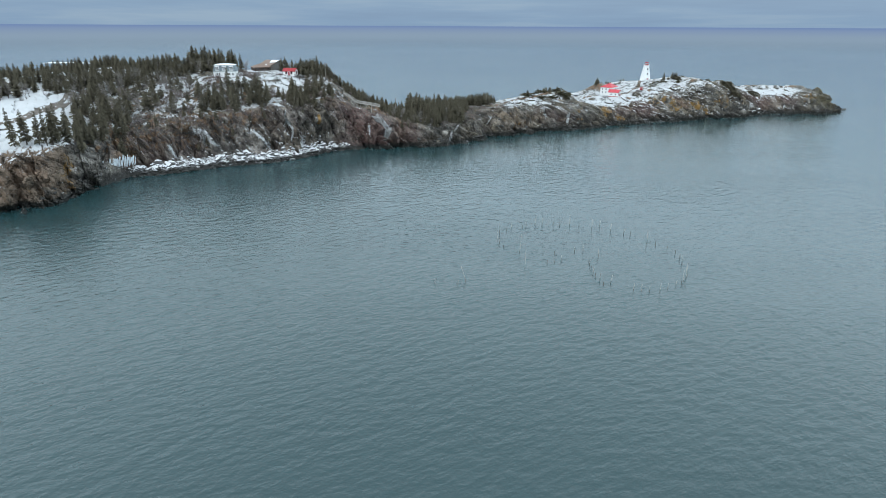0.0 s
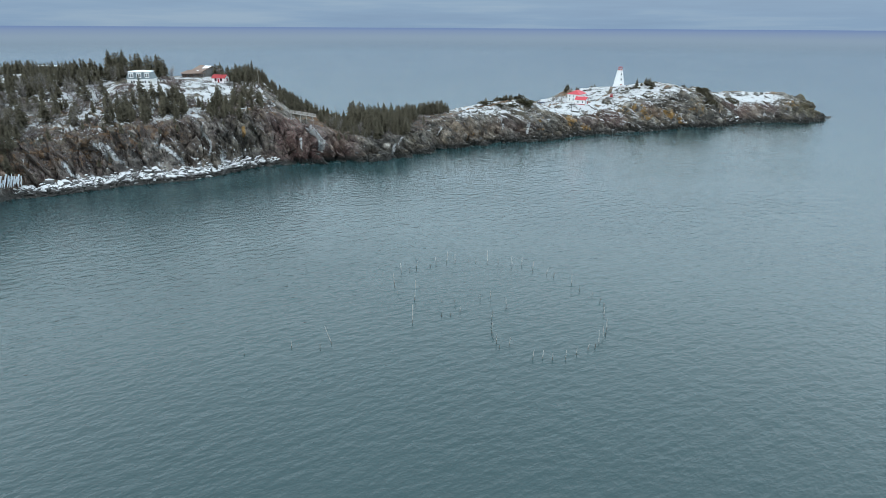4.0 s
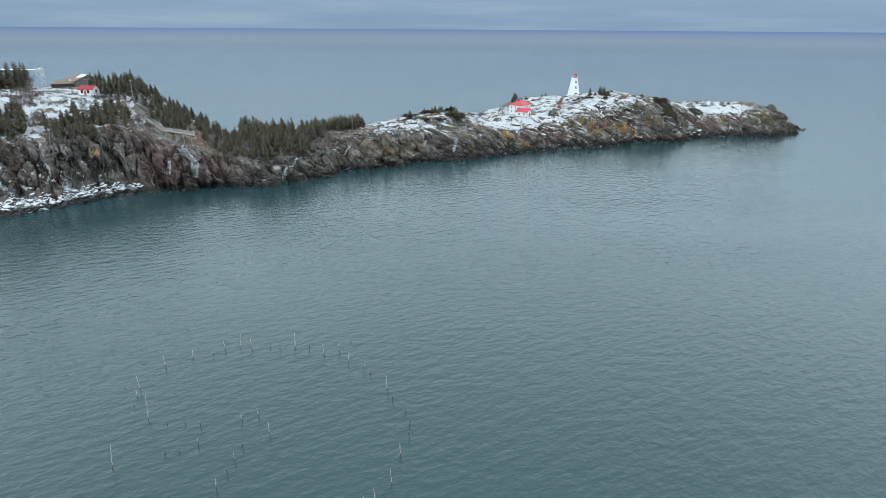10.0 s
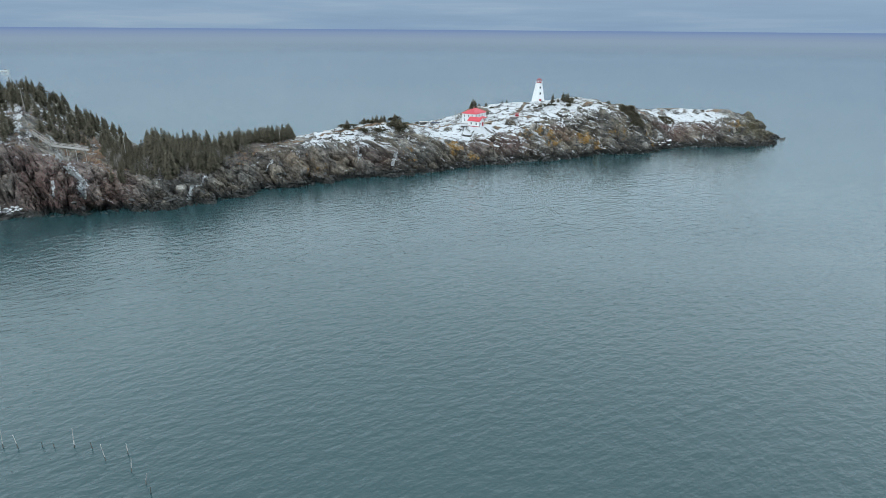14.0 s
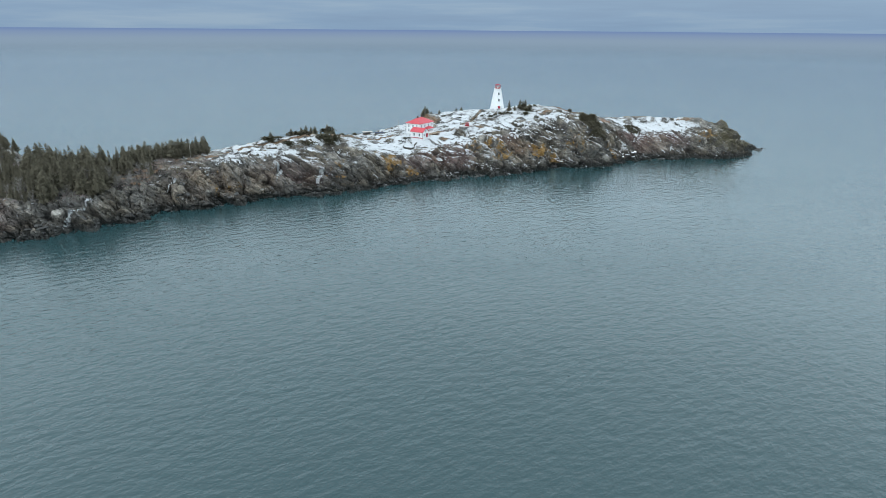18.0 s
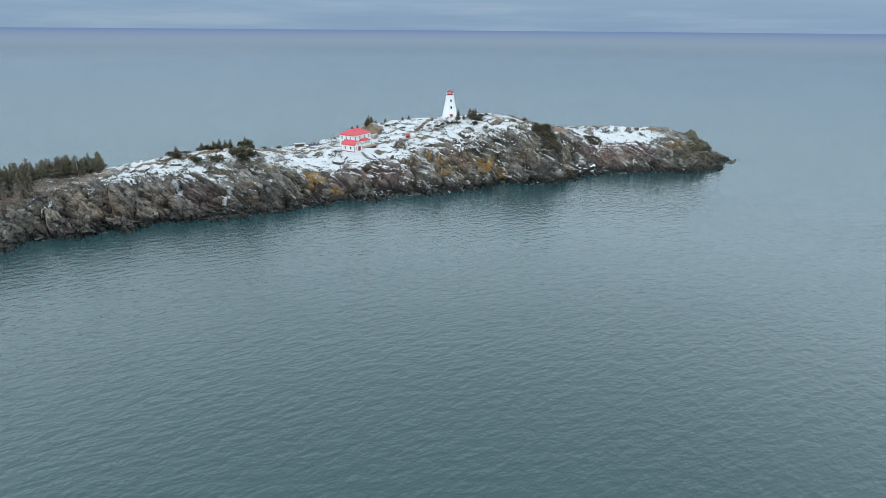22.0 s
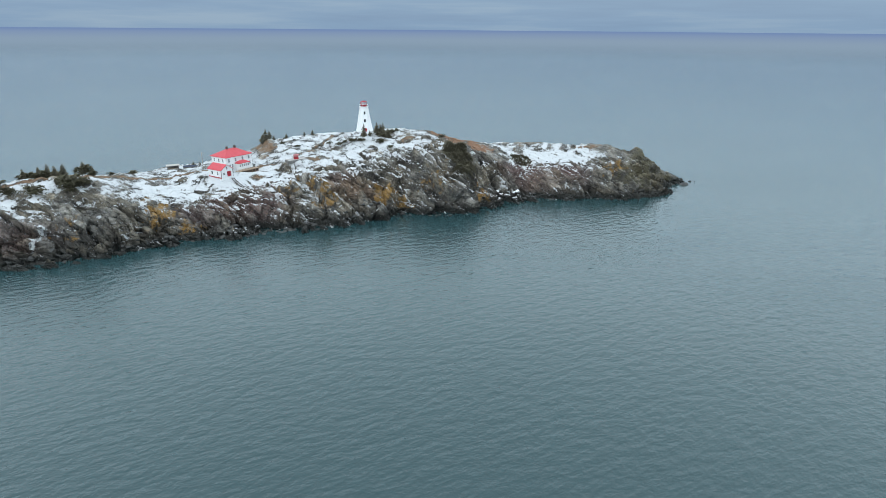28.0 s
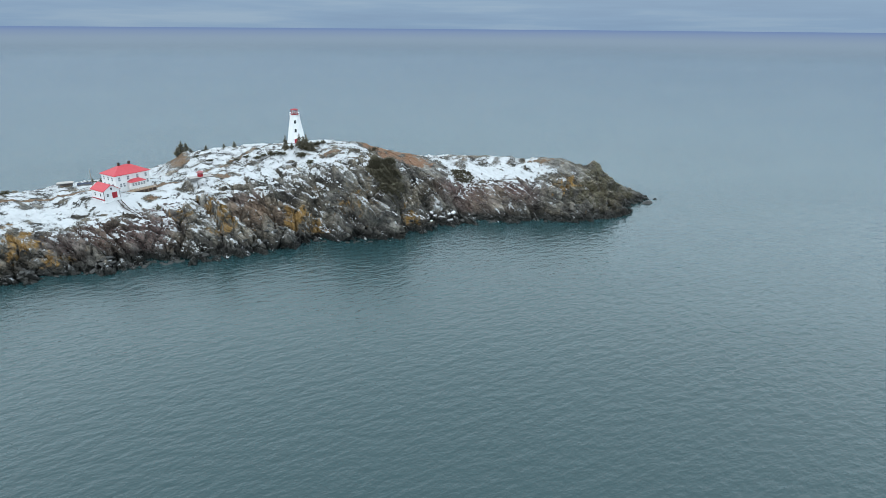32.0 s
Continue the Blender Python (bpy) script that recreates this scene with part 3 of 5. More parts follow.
def solid(verts, faces):
    bm = bmesh.new()
    vs = [bm.verts.new(p) for p in verts]
    for f in faces:
        bm.faces.new([vs[i] for i in f])
    bmesh.ops.recalc_face_normals(bm, faces=bm.faces)
    return bm


def box(a, b, soft=0.0):
    bm = block(bmesh.new(), a, b)
    if soft:
        bmesh.ops.bevel(bm, geom=list(bm.edges), offset=soft, segments=2, affect="EDGES")
    return bm


def turned(profile_rz, sides, spin=0.0):
    """A closed form of flat sides round z, from (radius, height) pairs."""
    verts, faces = [], []
    for r, z in profile_rz:
        verts += [(r * math.cos(spin + 2 * math.pi * i / sides), r * math.sin(spin + 2 * math.pi * i / sides), z) for i in range(sides)]
    for k in range(len(profile_rz) - 1):
        faces += [(k * sides + i, k * sides + (i + 1) % sides, (k + 1) * sides + (i + 1) % sides, (k + 1) * sides + i) for i in range(sides)]
    faces += [tuple(range(sides))[::-1], tuple(range((len(profile_rz) - 1) * sides, len(profile_rz) * sides))]
    return solid(verts, faces)


def bar(a, b, r0, r1, sides=6):
    """A tapering round bar from a to b."""
    a, b = Vector(a), Vector(b)
    q = (b - a).to_track_quat("Z", "Y")
    verts = []
    for p, r in ((a, r0), (b, r1)):
        verts += [p + q @ Vector((r * math.cos(2 * math.pi * i / sides), r * math.sin(2 * math.pi * i / sides), 0)) for i in range(sides)]
    return solid(verts, [(i, (i + 1) % sides, sides + (i + 1) % sides, sides + i) for i in range(sides)] + [tuple(range(sides))[::-1], tuple(range(sides, 2 * sides))])


def gable(x0, y0, x1, y1, z0, z1, over=0.35, thick=0.18, along="x"):
    """A gable roof as a thick folded sheet, ridge along x or y."""
    if along == "x":
        ym = (y0 + y1) / 2
        line = [(y0 - over, z0 - over * (z1 - z0) / (ym - y0)), (ym, z1), (y1 + over, z0 - over * (z1 - z0) / (ym - y0))]
        low = [(y, z) for y, z in line]
        verts = [(x, y, z + t) for x in (x0 - over, x1 + over) for t in (0, thick) for y, z in low]
    else:
        xm = (x0 + x1) / 2
        line = [(x0 - over, z0 - over * (z1 - z0) / (xm - x0)), (xm, z1), (x1 + over, z0 - over * (z1 - z0) / (xm - x0))]
        verts = [(x, y, z + t) for y in (y0 - over, y1 + over) for t in (0, thick) for x, z in line]
    f = [(0, 1, 4, 3), (1, 2, 5, 4), (6, 9, 10, 7), (7, 10, 11, 8), (0, 6, 7, 1), (1, 7, 8, 2), (3, 4, 10, 9), (4, 5, 11, 10), (0, 3, 9, 6), (2, 8, 11, 5)]
    return solid(verts, f)


def hip(x0, y0, x1, y1, z0, z1, inset, over=0.45, thick=0.15):
    a, b, c, d = x0 - over, x1 + over, y0 - over, y1 + over
    ym = (y0 + y1) / 2
    v = [(a, c, z0 - thick), (b, c, z0 - thick), (b, d, z0 - thick), (a, d, z0 - thick), (a, c, z0), (b, c, z0), (b, d, z0), (a, d, z0), (x0 + inset, ym, z1), (x1 - inset, ym, z1)]
    return solid(v, [(0, 3, 2, 1), (0, 1, 5, 4), (1, 2, 6, 5), (2, 3, 7, 6), (3, 0, 4, 7), (4, 5, 9, 8), (6, 7, 8, 9), (5, 6, 9), (7, 4, 8)])


def gable_wall(x0, y0, x1, y1, z0, z1, top, along="x"):
    if along == "x":
        v = [(x, y, z) for x in (x0, x1) for y, z in ((y0, z0), (y1, z0), (y1, z1), ((y0 + y1) / 2, top), (y0, z1))]
    else:
        v = [(x, y, z) for y in (y0, y1) for x, z in ((x0, z0), (x1, z0), (x1, z1), ((x0 + x1) / 2, top), (x0, z1))]
    return solid(v, [(0, 1, 2, 3, 4), (9, 8, 7, 6, 5), (0, 5, 6, 1), (1, 6, 7, 2), (2, 7, 8, 3), (3, 8, 9, 4), (4, 9, 5, 0)])


def window(parent, face, u, z, w, h, at, trim=WHITE, pane=GLASS):
    """A framed window on a wall: face 'front' (y = at), 'left' (x = at) or 'right'."""
    bm = bmesh.new()
    t = 0.12

    def put(bm, u0, z0, u1, z1, out0, out1):
        if face == "front":
            block(bm, (u0, at - out1, z0), (u1, at - out0, z1))
        elif face == "left":
            block(bm, (at - out1, u0, z0), (at - out0, u1, z1))
        else:
            block(bm, (at + out0, u0, z0), (at + out1, u1, z1))
    put(bm, u - w / 2 - t, z - t, u - w / 2, z + h + t, 0, 0.07)
    put(bm, u + w / 2, z - t, u + w / 2 + t, z + h + t, 0, 0.07)
    put(bm, u - w / 2, z + h, u + w / 2, z + h + t, 0, 0.07)
    put(bm, u - w / 2, z - t, u + w / 2, z, 0, 0.09)
    put(bm, u - w / 2, z + h / 2 - 0.035, u + w / 2, z + h / 2 + 0.035, 0.012, 0.06)
    frame_ob = part("window", bm, trim, parent)
    bm = bmesh.new()
    put(bm, u - w / 2, z, u + w / 2, z + h, -0.02, 0.03)
    part("pane", bm, pane, frame_ob, "dark glass pane")


# ---- lighthouse ----
def lighthouse(x, y, z):
    t = thing("lighthouse", pose(x, y, z, 0, 0, 12.0), "white eight-sided wooden lighthouse with red lantern", "lighthouse")
    spin = radians(22.5)
    slope = (4.75 - 2.3) / 13.0
    part("tower", turned([(4.9, -1.2), (4.9, 0.0), (4.75, 0.05), (2.3, 13.0)], 8, spin), WHITE, t)
    part("cornice", turned([(2.35, 12.55), (2.45, 12.8), (2.6, 13.0), (2.6, 13.15), (1.9, 13.2)], 8, spin), WHITE, t)
    part("gallery_band", turned([(1.82, 13.1), (1.82, 14.15), (1.78, 14.2), (1.5, 14.2)], 8, spin), RED, t, "red boarded gallery wall")
    lamp = part("lantern", turned([(1.68, 14.1), (1.68, 15.5)], 12), LANTERN, t, "pale lantern glazing")
    for i in range(12):
        a = 2 * math.pi * (i + 0.5) / 12
        part("glazing_bar", bar((1.7 * math.cos(a), 1.7 * math.sin(a), 14.15), (1.7 * math.cos(a), 1.7 * math.sin(a), 15.5), 0.09, 0.09), RED, lamp)
    part("lantern_roof", turned([(1.8, 15.42), (1.86, 15.52), (1.5, 15.72), (0.5, 15.95), (0.2, 16.0)], 12), RED, t, "red lantern roof")
    part("vent_ball", turned([(0.1, 15.95), (0.16, 16.1), (0.16, 16.2), (0.08, 16.3)], 10), RED, t)
    rail = part("gallery_rail", turned([(2.45, 14.05), (2.5, 14.05), (2.5, 14.1), (2.45, 14.1)], 8, spin), WHITE, t)
    for i in range(8):
        a = spin + 2 * math.pi * i / 8
        part("rail_post", bar((2.45 * math.cos(a), 2.45 * math.sin(a), 13.1), (2.45 * math.cos(a), 2.45 * math.sin(a), 14.07), 0.04, 0.04), WHITE, rail)
    for zc, w, h in ((6.0, 0.95, 1.6), (10.0, 0.9, 1.5)):
        r0 = (4.75 - slope * (zc - h / 2)) * math.cos(math.pi / 8)
        r1 = (4.75 - slope * (zc + h / 2)) * math.cos(math.pi / 8)
        f = part("window", solid([(px, -(r + o), zz) for o in (-0.1, 0.12) for zz, r in ((zc - h / 2 - 0.15, r0), (zc + h / 2 + 0.15, r1)) for px in (-w / 2 - 0.15, w / 2 + 0.15)],
                                 [(0, 1, 3, 2), (4, 6, 7, 5), (0, 4, 5, 1), (2, 3, 7, 6), (0, 2, 6, 4), (1, 5, 7, 3)]), WHITE, t)
        part("pane", solid([(px, -(r + o), zz) for o in (-0.05, 0.16) for zz, r in ((zc - h / 2, r0), (zc + h / 2, r1)) for px in (-w / 2, w / 2)],
                           [(0, 1, 3, 2), (4, 6, 7, 5), (0, 4, 5, 1), (2, 3, 7, 6), (0, 2, 6, 4), (1, 5, 7, 3)]), GLASS, f, "dark glass pane")
    r0 = 4.7 * math.cos(math.pi / 8)
    part("door", box((-0.75, -r0 - 0.15, 0.0), (0.75, -r0 + 0.9, 2.2), 0.03), RED, t, "red entrance door")
    part("door_hood", box((-1.0, -r0 - 0.6, 2.25), (1.0, -r0 + 0.9, 2.45), 0.04), WHITE, t)
    return t


lighthouse(178.6, 562.0, 21.2)


# ---- keeper's house and boathouse on the point ----
PANE = make_plain("curtained_window_glass", (0.26, 0.28, 0.30), 0.2, 0.25, 1.0)


def keepers_house(x, y, z):
    t = thing("keepers_house", pose(x, y, z, 0, 0, 57.0), "white two-storey keeper's house with red hip roof", "house")
    part("wall", box((0, 0, -1.5), (13.5, 9.2, 5.2)), WHITE, t)
    part("roof", hip(0, 0, 13.5, 9.2, 5.25, 7.9, 4.6), REDROOF, t, "bright red hip roof")
    part("eave_board", box((-0.2, -0.2, 4.95), (13.7, 9.4, 5.09)), WHITE, t)
    for cx in (4.7, 8.8):
        c = part("chimney", box((cx - 0.36, 4.25, 6.6), (cx + 0.36, 4.97, 8.7), 0.04), BRICK, t, "dark brick chimney")
        part("chimney_cap", box((cx - 0.44, 4.17, 8.7), (cx + 0.44, 5.05, 8.85)), IRON, c)
    for u in (1.5, 4.9, 8.6, 12.0):
        window(t, "front", u, 3.1, 0.85, 1.35, 0.0, WHITE, PANE)
    for u in (1.8, 3.1, 11.2, 12.4):
        window(t, "front", u, 0.75, 0.75, 1.35, 0.0, WHITE, PANE)
    for u in (2.0, 4.6, 7.4):
        window(t, "left", u, 3.1, 0.85, 1.35, 0.0, WHITE, PANE)
        window(t, "left", u, 0.75, 0.85, 1.35, 0.0, WHITE, PANE)
    porch = part("sun_porch", box((4.6, -2.2, -1.0), (10.2, 0.0, 2.3)), WHITE, t)
    part("porch_roof", hip(4.6, -2.2, 10.2, 0.6, 2.32, 3.3, 1.6, 0.3), REDROOF, porch, "red porch roof")
    for u in (5.3, 6.4, 7.5, 8.6, 9.6):
        window(t, "front", u, 0.8, 0.7, 1.0, -2.2, WHITE, PANE)
    deck = part("deck", box((2.4, -4.6, -0.75), (13.2, -2.2, -0.55)), TANWOOD, t, "tan timber deck")
    for i in range(7):
        u = 2.6 + i * 1.73
        part("deck_post", box((u - 0.09, -4.5, -3.0), (u + 0.09, -4.32, 0.2)), TANWOOD, deck)
    part("deck_rail", box((2.4, -4.52, 0.14), (13.2, -4.38, 0.24)), TANWOOD, deck)
    # dark sheet set back below the deck; its colour stands for the shade there
    part("deck_skirt", box((2.5, -3.9, -2.4), (13.1, -3.8, -0.76)), BROWNWALL, deck, "dark sheet standing for the shade under the deck")
    return t


def boathouse(x, y, z):
    t = thing("boathouse", pose(x, y, z, 0, 0, 57.0), "small white boathouse with red gable roof and red door", "shed")
    part("wall", gable_wall(0, 0, 5.7, 7.9, -1.2, 3.1, 4.9, "y"), WHITE, t)
    part("roof", gable(0, 0, 5.7, 7.9, 3.1, 4.9, 0.35, 0.16, "y"), REDROOF, t, "bright red gable roof")
    d = part("door", box((2.9, -0.1, 0.1), (4.7, 0.1, 2.2), 0.03), RED, t, "red double door")
    part("door_frame", box((2.75, -0.07, 2.2), (4.85, 0.05, 2.36)), WHITE, d)
    window(t, "front", 1.3, 1.0, 0.7, 0.9, 0.0)
    window(t, "front", 2.85, 3.05, 0.6, 0.9, 0.0)
    for u in (2.2, 5.6):
        window(t, "left", u, 1.0, 0.85, 1.15, 0.0)
    for u, v in ((-0.06, 0.02), (5.62, 0.02)):
        part("corner_board", box((u, -0.06, -0.2), (u + 0.14, v + 0.1, 3.0)), GREYWOOD, t)
    part("base_board", box((-0.08, -0.05, -0.3), (0.02, 7.9, 0.12)), RED, t, "red base board")
    return t


keepers_house(128.9, 485.2, 16.7)
boathouse(130.8, 472.8, 16.3)


def slipway():
    """Two rails on sleepers from the boathouse down the snowy slope."""
    x0, y0 = 134.1, 476.1
    t = thing("slipway", pose(x0, y0, ground(x0, y0)), "old wooden boat slip running down the snow", "slipway")
    pts = []
    for i in range(15):
        px, py = x0 + 0.826 * i * 1.04, y0 + -0.564 * i * 1.04
        pts.append(Vector((px - x0, py - y0, ground(px, py) - ground(x0, y0) + 0.4)))
    side = Vector((0.564, 0.826, 0)) * 0.55
    for k, sgn in (("rail", 1), ("rail", -1)):
        bm = bmesh.new()
        for a, b in zip(pts, pts[1:]):
            piece = bar(a + side * sgn, b + side * sgn, 0.13, 0.13, 4)
            me = bpy.data.meshes.new("tmp")
            piece.to_mesh(me)
            piece.free()
            bm.from_mesh(me)
            bpy.data.meshes.remove(me)
        part(k, bm, BROWNWALL, t)
    for p in pts[::2]:
        part("sleeper", bar(p - side * 1.6, p + side * 1.6, 0.1, 0.1, 4), GREYWOOD, t)


slipway()


def signal_hut(x, y, z):
    t = thing("signal_hut", pose(x, y, z, 0, 0, 40), "tiny red hut with a faded roof on a timber platform", "hut")
    part("platform", box((-4.4, -2.0, -1.2), (4.4, 2.0, 0.0), 0.05), GREYWOOD, t)
    for i in range(11):
        part("platform_board", box((-4.4 + i * 0.8, -2.05, 0.0), (-3.66 + i * 0.8, 2.05, 0.06)), PALEWOOD, t)
    part("base", turned([(1.15, 0.06), (1.1, 1.0)], 8), RED, t, "red lower wall")
    part("wall", turned([(1.0, 1.0), (0.98, 1.75)], 8), FADED, t, "faded red upper wall")
    part("roof", turned([(1.45, 1.7), (1.45, 1.8), (0.25, 2.3), (0.1, 2.35)], 8), FADED, t, "faded pinkish roof")


def shelter(x, y, z):
    t = thing("shelter", pose(x, y, z, 0, 0, 25), "low grey timber shelter with a pale flat roof", "shed")
    for u in (-2.3, 2.3):
        for v in (-1.3, 1.3):
            part("post", box((u - 0.1, v - 0.1, -1.0), (u + 0.1, v + 0.1, 1.9)), GREYWOOD, t)
    part("roof", box((-2.9, -1.8, 1.9), (2.9, 1.8, 2.12), 0.04), PALEWOOD, t)
    part("back_wall", box((-2.3, 1.25, 0.0), (2.3, 1.35, 1.9)), GREYWOOD, t)
    part("bench", box((-2.0, 0.2, 0.35), (2.0, 1.2, 0.5)), TANWOOD, t)


signal_hut(155.6, 497.2, 19.2)
shelter(97.6, 505.0, 12.4)


def tarped_boat(x, y):
    t = thing("covered_boat", pose(x, y, ground(x, y), 0, 0, 20), "small boat under a dark blue tarpaulin", "boat")
    part("hull", solid([(-2.6, -0.5, 0.0), (2.2, -0.5, 0.0), (3.0, 0, 0.2), (2.2, 0.5, 0.0), (-2.6, 0.5, 0.0), (-2.7, -0.95, 0.8), (2.3, -0.95, 0.8), (3.5, 0, 1.0), (2.3, 0.95, 0.8), (-2.7, 0.95, 0.8)],
                       [(4, 3, 2, 1, 0), (0, 1, 6, 5), (1, 2, 7, 6), (2, 3, 8, 7), (3, 4, 9, 8), (4, 0, 5, 9), (5, 6, 7, 8, 9)]), GREYWOOD, t)
    part("tarpaulin", solid([(-2.75, -1.0, 0.75), (2.3, -1.0, 0.75), (3.5, 0, 0.95), (2.3, 1.0, 0.75), (-2.75, 1.0, 0.75), (-2.5, 0, 1.35), (2.4, 0, 1.3)],
                            [(0, 1, 6, 5), (1, 2, 6), (2, 3, 6), (3, 4, 5, 6), (4, 0, 5), (4, 3, 2, 1, 0)]), BLUE, t)


tarped_boat(104.5, 506.5)


# ---- houses on the high ground ----
def white_house(x, y, z, turn):
    t = thing("mansard_house", pose(x, y, z, 0, 0, turn), "white house with blue-grey mansard storey and snowy roof", "house")
    part("wall", box((0, 0, -2.0), (12.0, 8.0, 2.9)), WHITE, t)
    part("mansard", solid([(a, b, c) for c, i in ((2.95, -0.3), (6.2, 0.7)) for a, b in ((i, i), (12.0 - i, i), (12.0 - i, 8 - i), (i, 8 - i))],
                          [(3, 2, 1, 0), (4, 5, 6, 7), (0, 1, 5, 4), (1, 2, 6, 5), (2, 3, 7, 6), (3, 0, 4, 7)]), SLATE, t, "blue-grey shingled upper storey")
    part("roof", hip(0.7, 0.7, 11.3, 7.3, 6.42, 7.0, 3.0, 0.35, 0.25), SNOWTOP, t, "snow-covered flat roof")
    for u in (2.2, 6.0, 9.8):
        d = part("dormer", box((u - 1.1, -0.35, 3.4), (u + 1.1, 1.3, 5.8)), WHITE, t)
        part("dormer_cap", box((u - 1.3, -0.5, 5.8), (u + 1.3, 1.4, 6.0)), WHITE, d)
        for o in (-0.5, 0.5):
            window(t, "front", u + o, 3.9, 0.65, 1.4, -0.35)
    for u in (2.0, 3.2, 7.4, 8.6, 10.4):
        window(t, "front", u, 0.9, 0.75, 1.1, 0.0)


def barn(name, x, y, z, turn, w, l, wall_h, top, wall, roof, label, snow=False):
    t = thing(name, pose(x, y, z, 0, 0, turn), label, "barn")
    part("wall", gable_wall(0, 0, w, l, -2.5, wall_h, top), wall, t)
    part("roof", gable(0, 0, w, l, wall_h, top, 0.6, 0.22), roof, t)
    part("barge_board", gable(w - 0.05, 0, w + 0.1, l, wall_h - 0.12, top - 0.12, 0.55, 0.1), IRON, t)
    if snow:
        part("roof_snow", solid([(w * 0.6, l * 0.22, wall_h * 0.56 + top * 0.44 + 0.32), (w + 0.3, l * 0.3, wall_h * 0.4 + top * 0.6 + 0.32), (w + 0.3, l / 2 - 0.1, top + 0.3), (w * 0.45, l / 2 - 0.1, top + 0.3),
                                 (w * 0.6, l * 0.22, wall_h * 0.56 + top * 0.44 + 0.2), (w + 0.3, l * 0.3, wall_h * 0.4 + top * 0.6 + 0.2), (w + 0.3, l / 2 - 0.1, top + 0.18), (w * 0.45, l / 2 - 0.1, top + 0.18)],
                                [(0, 1, 2, 3), (7, 6, 5, 4), (0, 4, 5, 1), (1, 5, 6, 2), (2, 6, 7, 3), (3, 7, 4, 0)]), SNOWTOP, t, "patch of snow on the roof")
    for u in (w * 0.25, w * 0.7):
        window(t, "front", u, 1.2, 1.0, 1.0, 0.0, GREYWOOD)
    return t


def red_roof_cottage(x, y, z, turn):
    t = thing("cottage", pose(x, y, z, 0, 0, turn), "small white cottage with a red roof", "house")
    part("wall", gable_wall(0, 0, 7.6, 5.8, -2.0, 2.4, 4.0), WHITE, t)
    part("roof", gable(0, 0, 7.6, 5.8, 2.4, 4.0, 0.3, 0.16), DULLRED, t, "dull red gable roof")
    for u in (2.2, 5.4):
        window(t, "front", u, 0.7, 1.0, 1.4, 0.0, RED, GLASS)
    window(t, "right", 2.9, 0.8, 0.9, 1.4, 7.6, RED)
    d = part("door", box((3.35, -0.08, 0.0), (4.25, 0.06, 2.0), 0.02), RED, t, "red door")
    part("door_step", box((3.1, -1.0, -1.0), (4.5, 0.0, -0.02)), GREYWOOD, d)
    deck = part("terrace", box((7.6, -1.6, -0.5), (12.6, 3.0, -0.25)), GREYWOOD, t, "grey timber terrace")
    for u in (8.0, 9.5, 11.0, 12.5):
        part("terrace_post", box((u - 0.08, -1.6, -3.0), (u + 0.08, -1.44, 0.7)), GREYWOOD, deck)
    part("terrace_rail", box((7.8, -1.62, 0.62), (12.6, -1.46, 0.74)), GREYWOOD, deck)


def low_shed(x, y, z, turn):
    t = thing("shed", pose(x, y, z, 0, 0, turn), "low brown boarded shed with brown shingle hip roof", "shed")
    part("wall", box((0, 0, -2.5), (11.8, 7.6, 2.5)), BROWNWALL, t)
    part("roof", hip(0, 0, 11.8, 7.6, 2.6, 4.4, 3.4, 0.6, 0.2), BROWNROOF, t, "brown shingle hip roof")
    part("roof_snow", solid([(9.2, 0.4, 2.86), (11.6, 0.2, 2.72), (9.0, 3.2, 4.2), (8.0, 3.2, 4.2), (9.2, 0.4, 2.74), (11.6, 0.2, 2.6), (9.0, 3.2, 4.08), (8.0, 3.2, 4.08)],
                            [(0, 1, 2, 3), (7, 6, 5, 4), (0, 4, 5, 1), (1, 5, 6, 2), (2, 6, 7, 3), (3, 7, 4, 0)]), SNOWTOP, t, "patch of snow on the roof")
    for u in (2.6, 6.0, 9.4):
        window(t, "front", u, 0.9, 1.0, 1.0, 0.0, GREYWOOD)


white_house(-131.4, 351.2, 39.1, 9.0)
low_shed(-124.6, 404.6, 38.3, 31.0)
barn("barn", -125.2, 418.2, 38.2, -40.0, 13.0, 13.0, 3.6, 6.4, GREYWOOD, BROWNROOF, "large weathered grey barn with brown roof and snow", True)
red_roof_cottage(-102.2, 388.6, 37.4, -6.0)


def rail_fence(points, label, height=1.0, gap=2.0):
    x0, y0 = points[0]
    t = thing("fence", pose(x0, y0, ground(x0, y0)), label, "fence")
    base = ground(x0, y0)
    run = []
    for (ax, ay), (bx, by) in zip(points, points[1:]):
        n = max(1, int(math.hypot(bx - ax, by - ay) / gap))
        run += [(ax + (bx - ax) * i / n, ay + (by - ay) * i / n) for i in range(n)]
    run.append(points[-1])
    loc = [Vector((px - x0, py - y0, ground(px, py) - base)) for px, py in run]
    for p in loc:
        part("post", bar(p - Vector((0, 0, 0.4)), p + Vector((0, 0, height)), 0.08, 0.08, 5), GREYWOOD, t)
    for a, b in zip(loc, loc[1:]):
        for h in (0.45, 0.92):
            part("rail", bar(a + Vector((0, 0, h * height)), b + Vector((0, 0, h * height)), 0.07, 0.07, 4), GREYWOOD, t)


rail_fence([(-116.0, 394.0), (-106.0, 387.0), (-98.0, 384.0), (-90.0, 386.0), (-83.0, 390.0)], "weathered grey rail fence along the snowy drive")


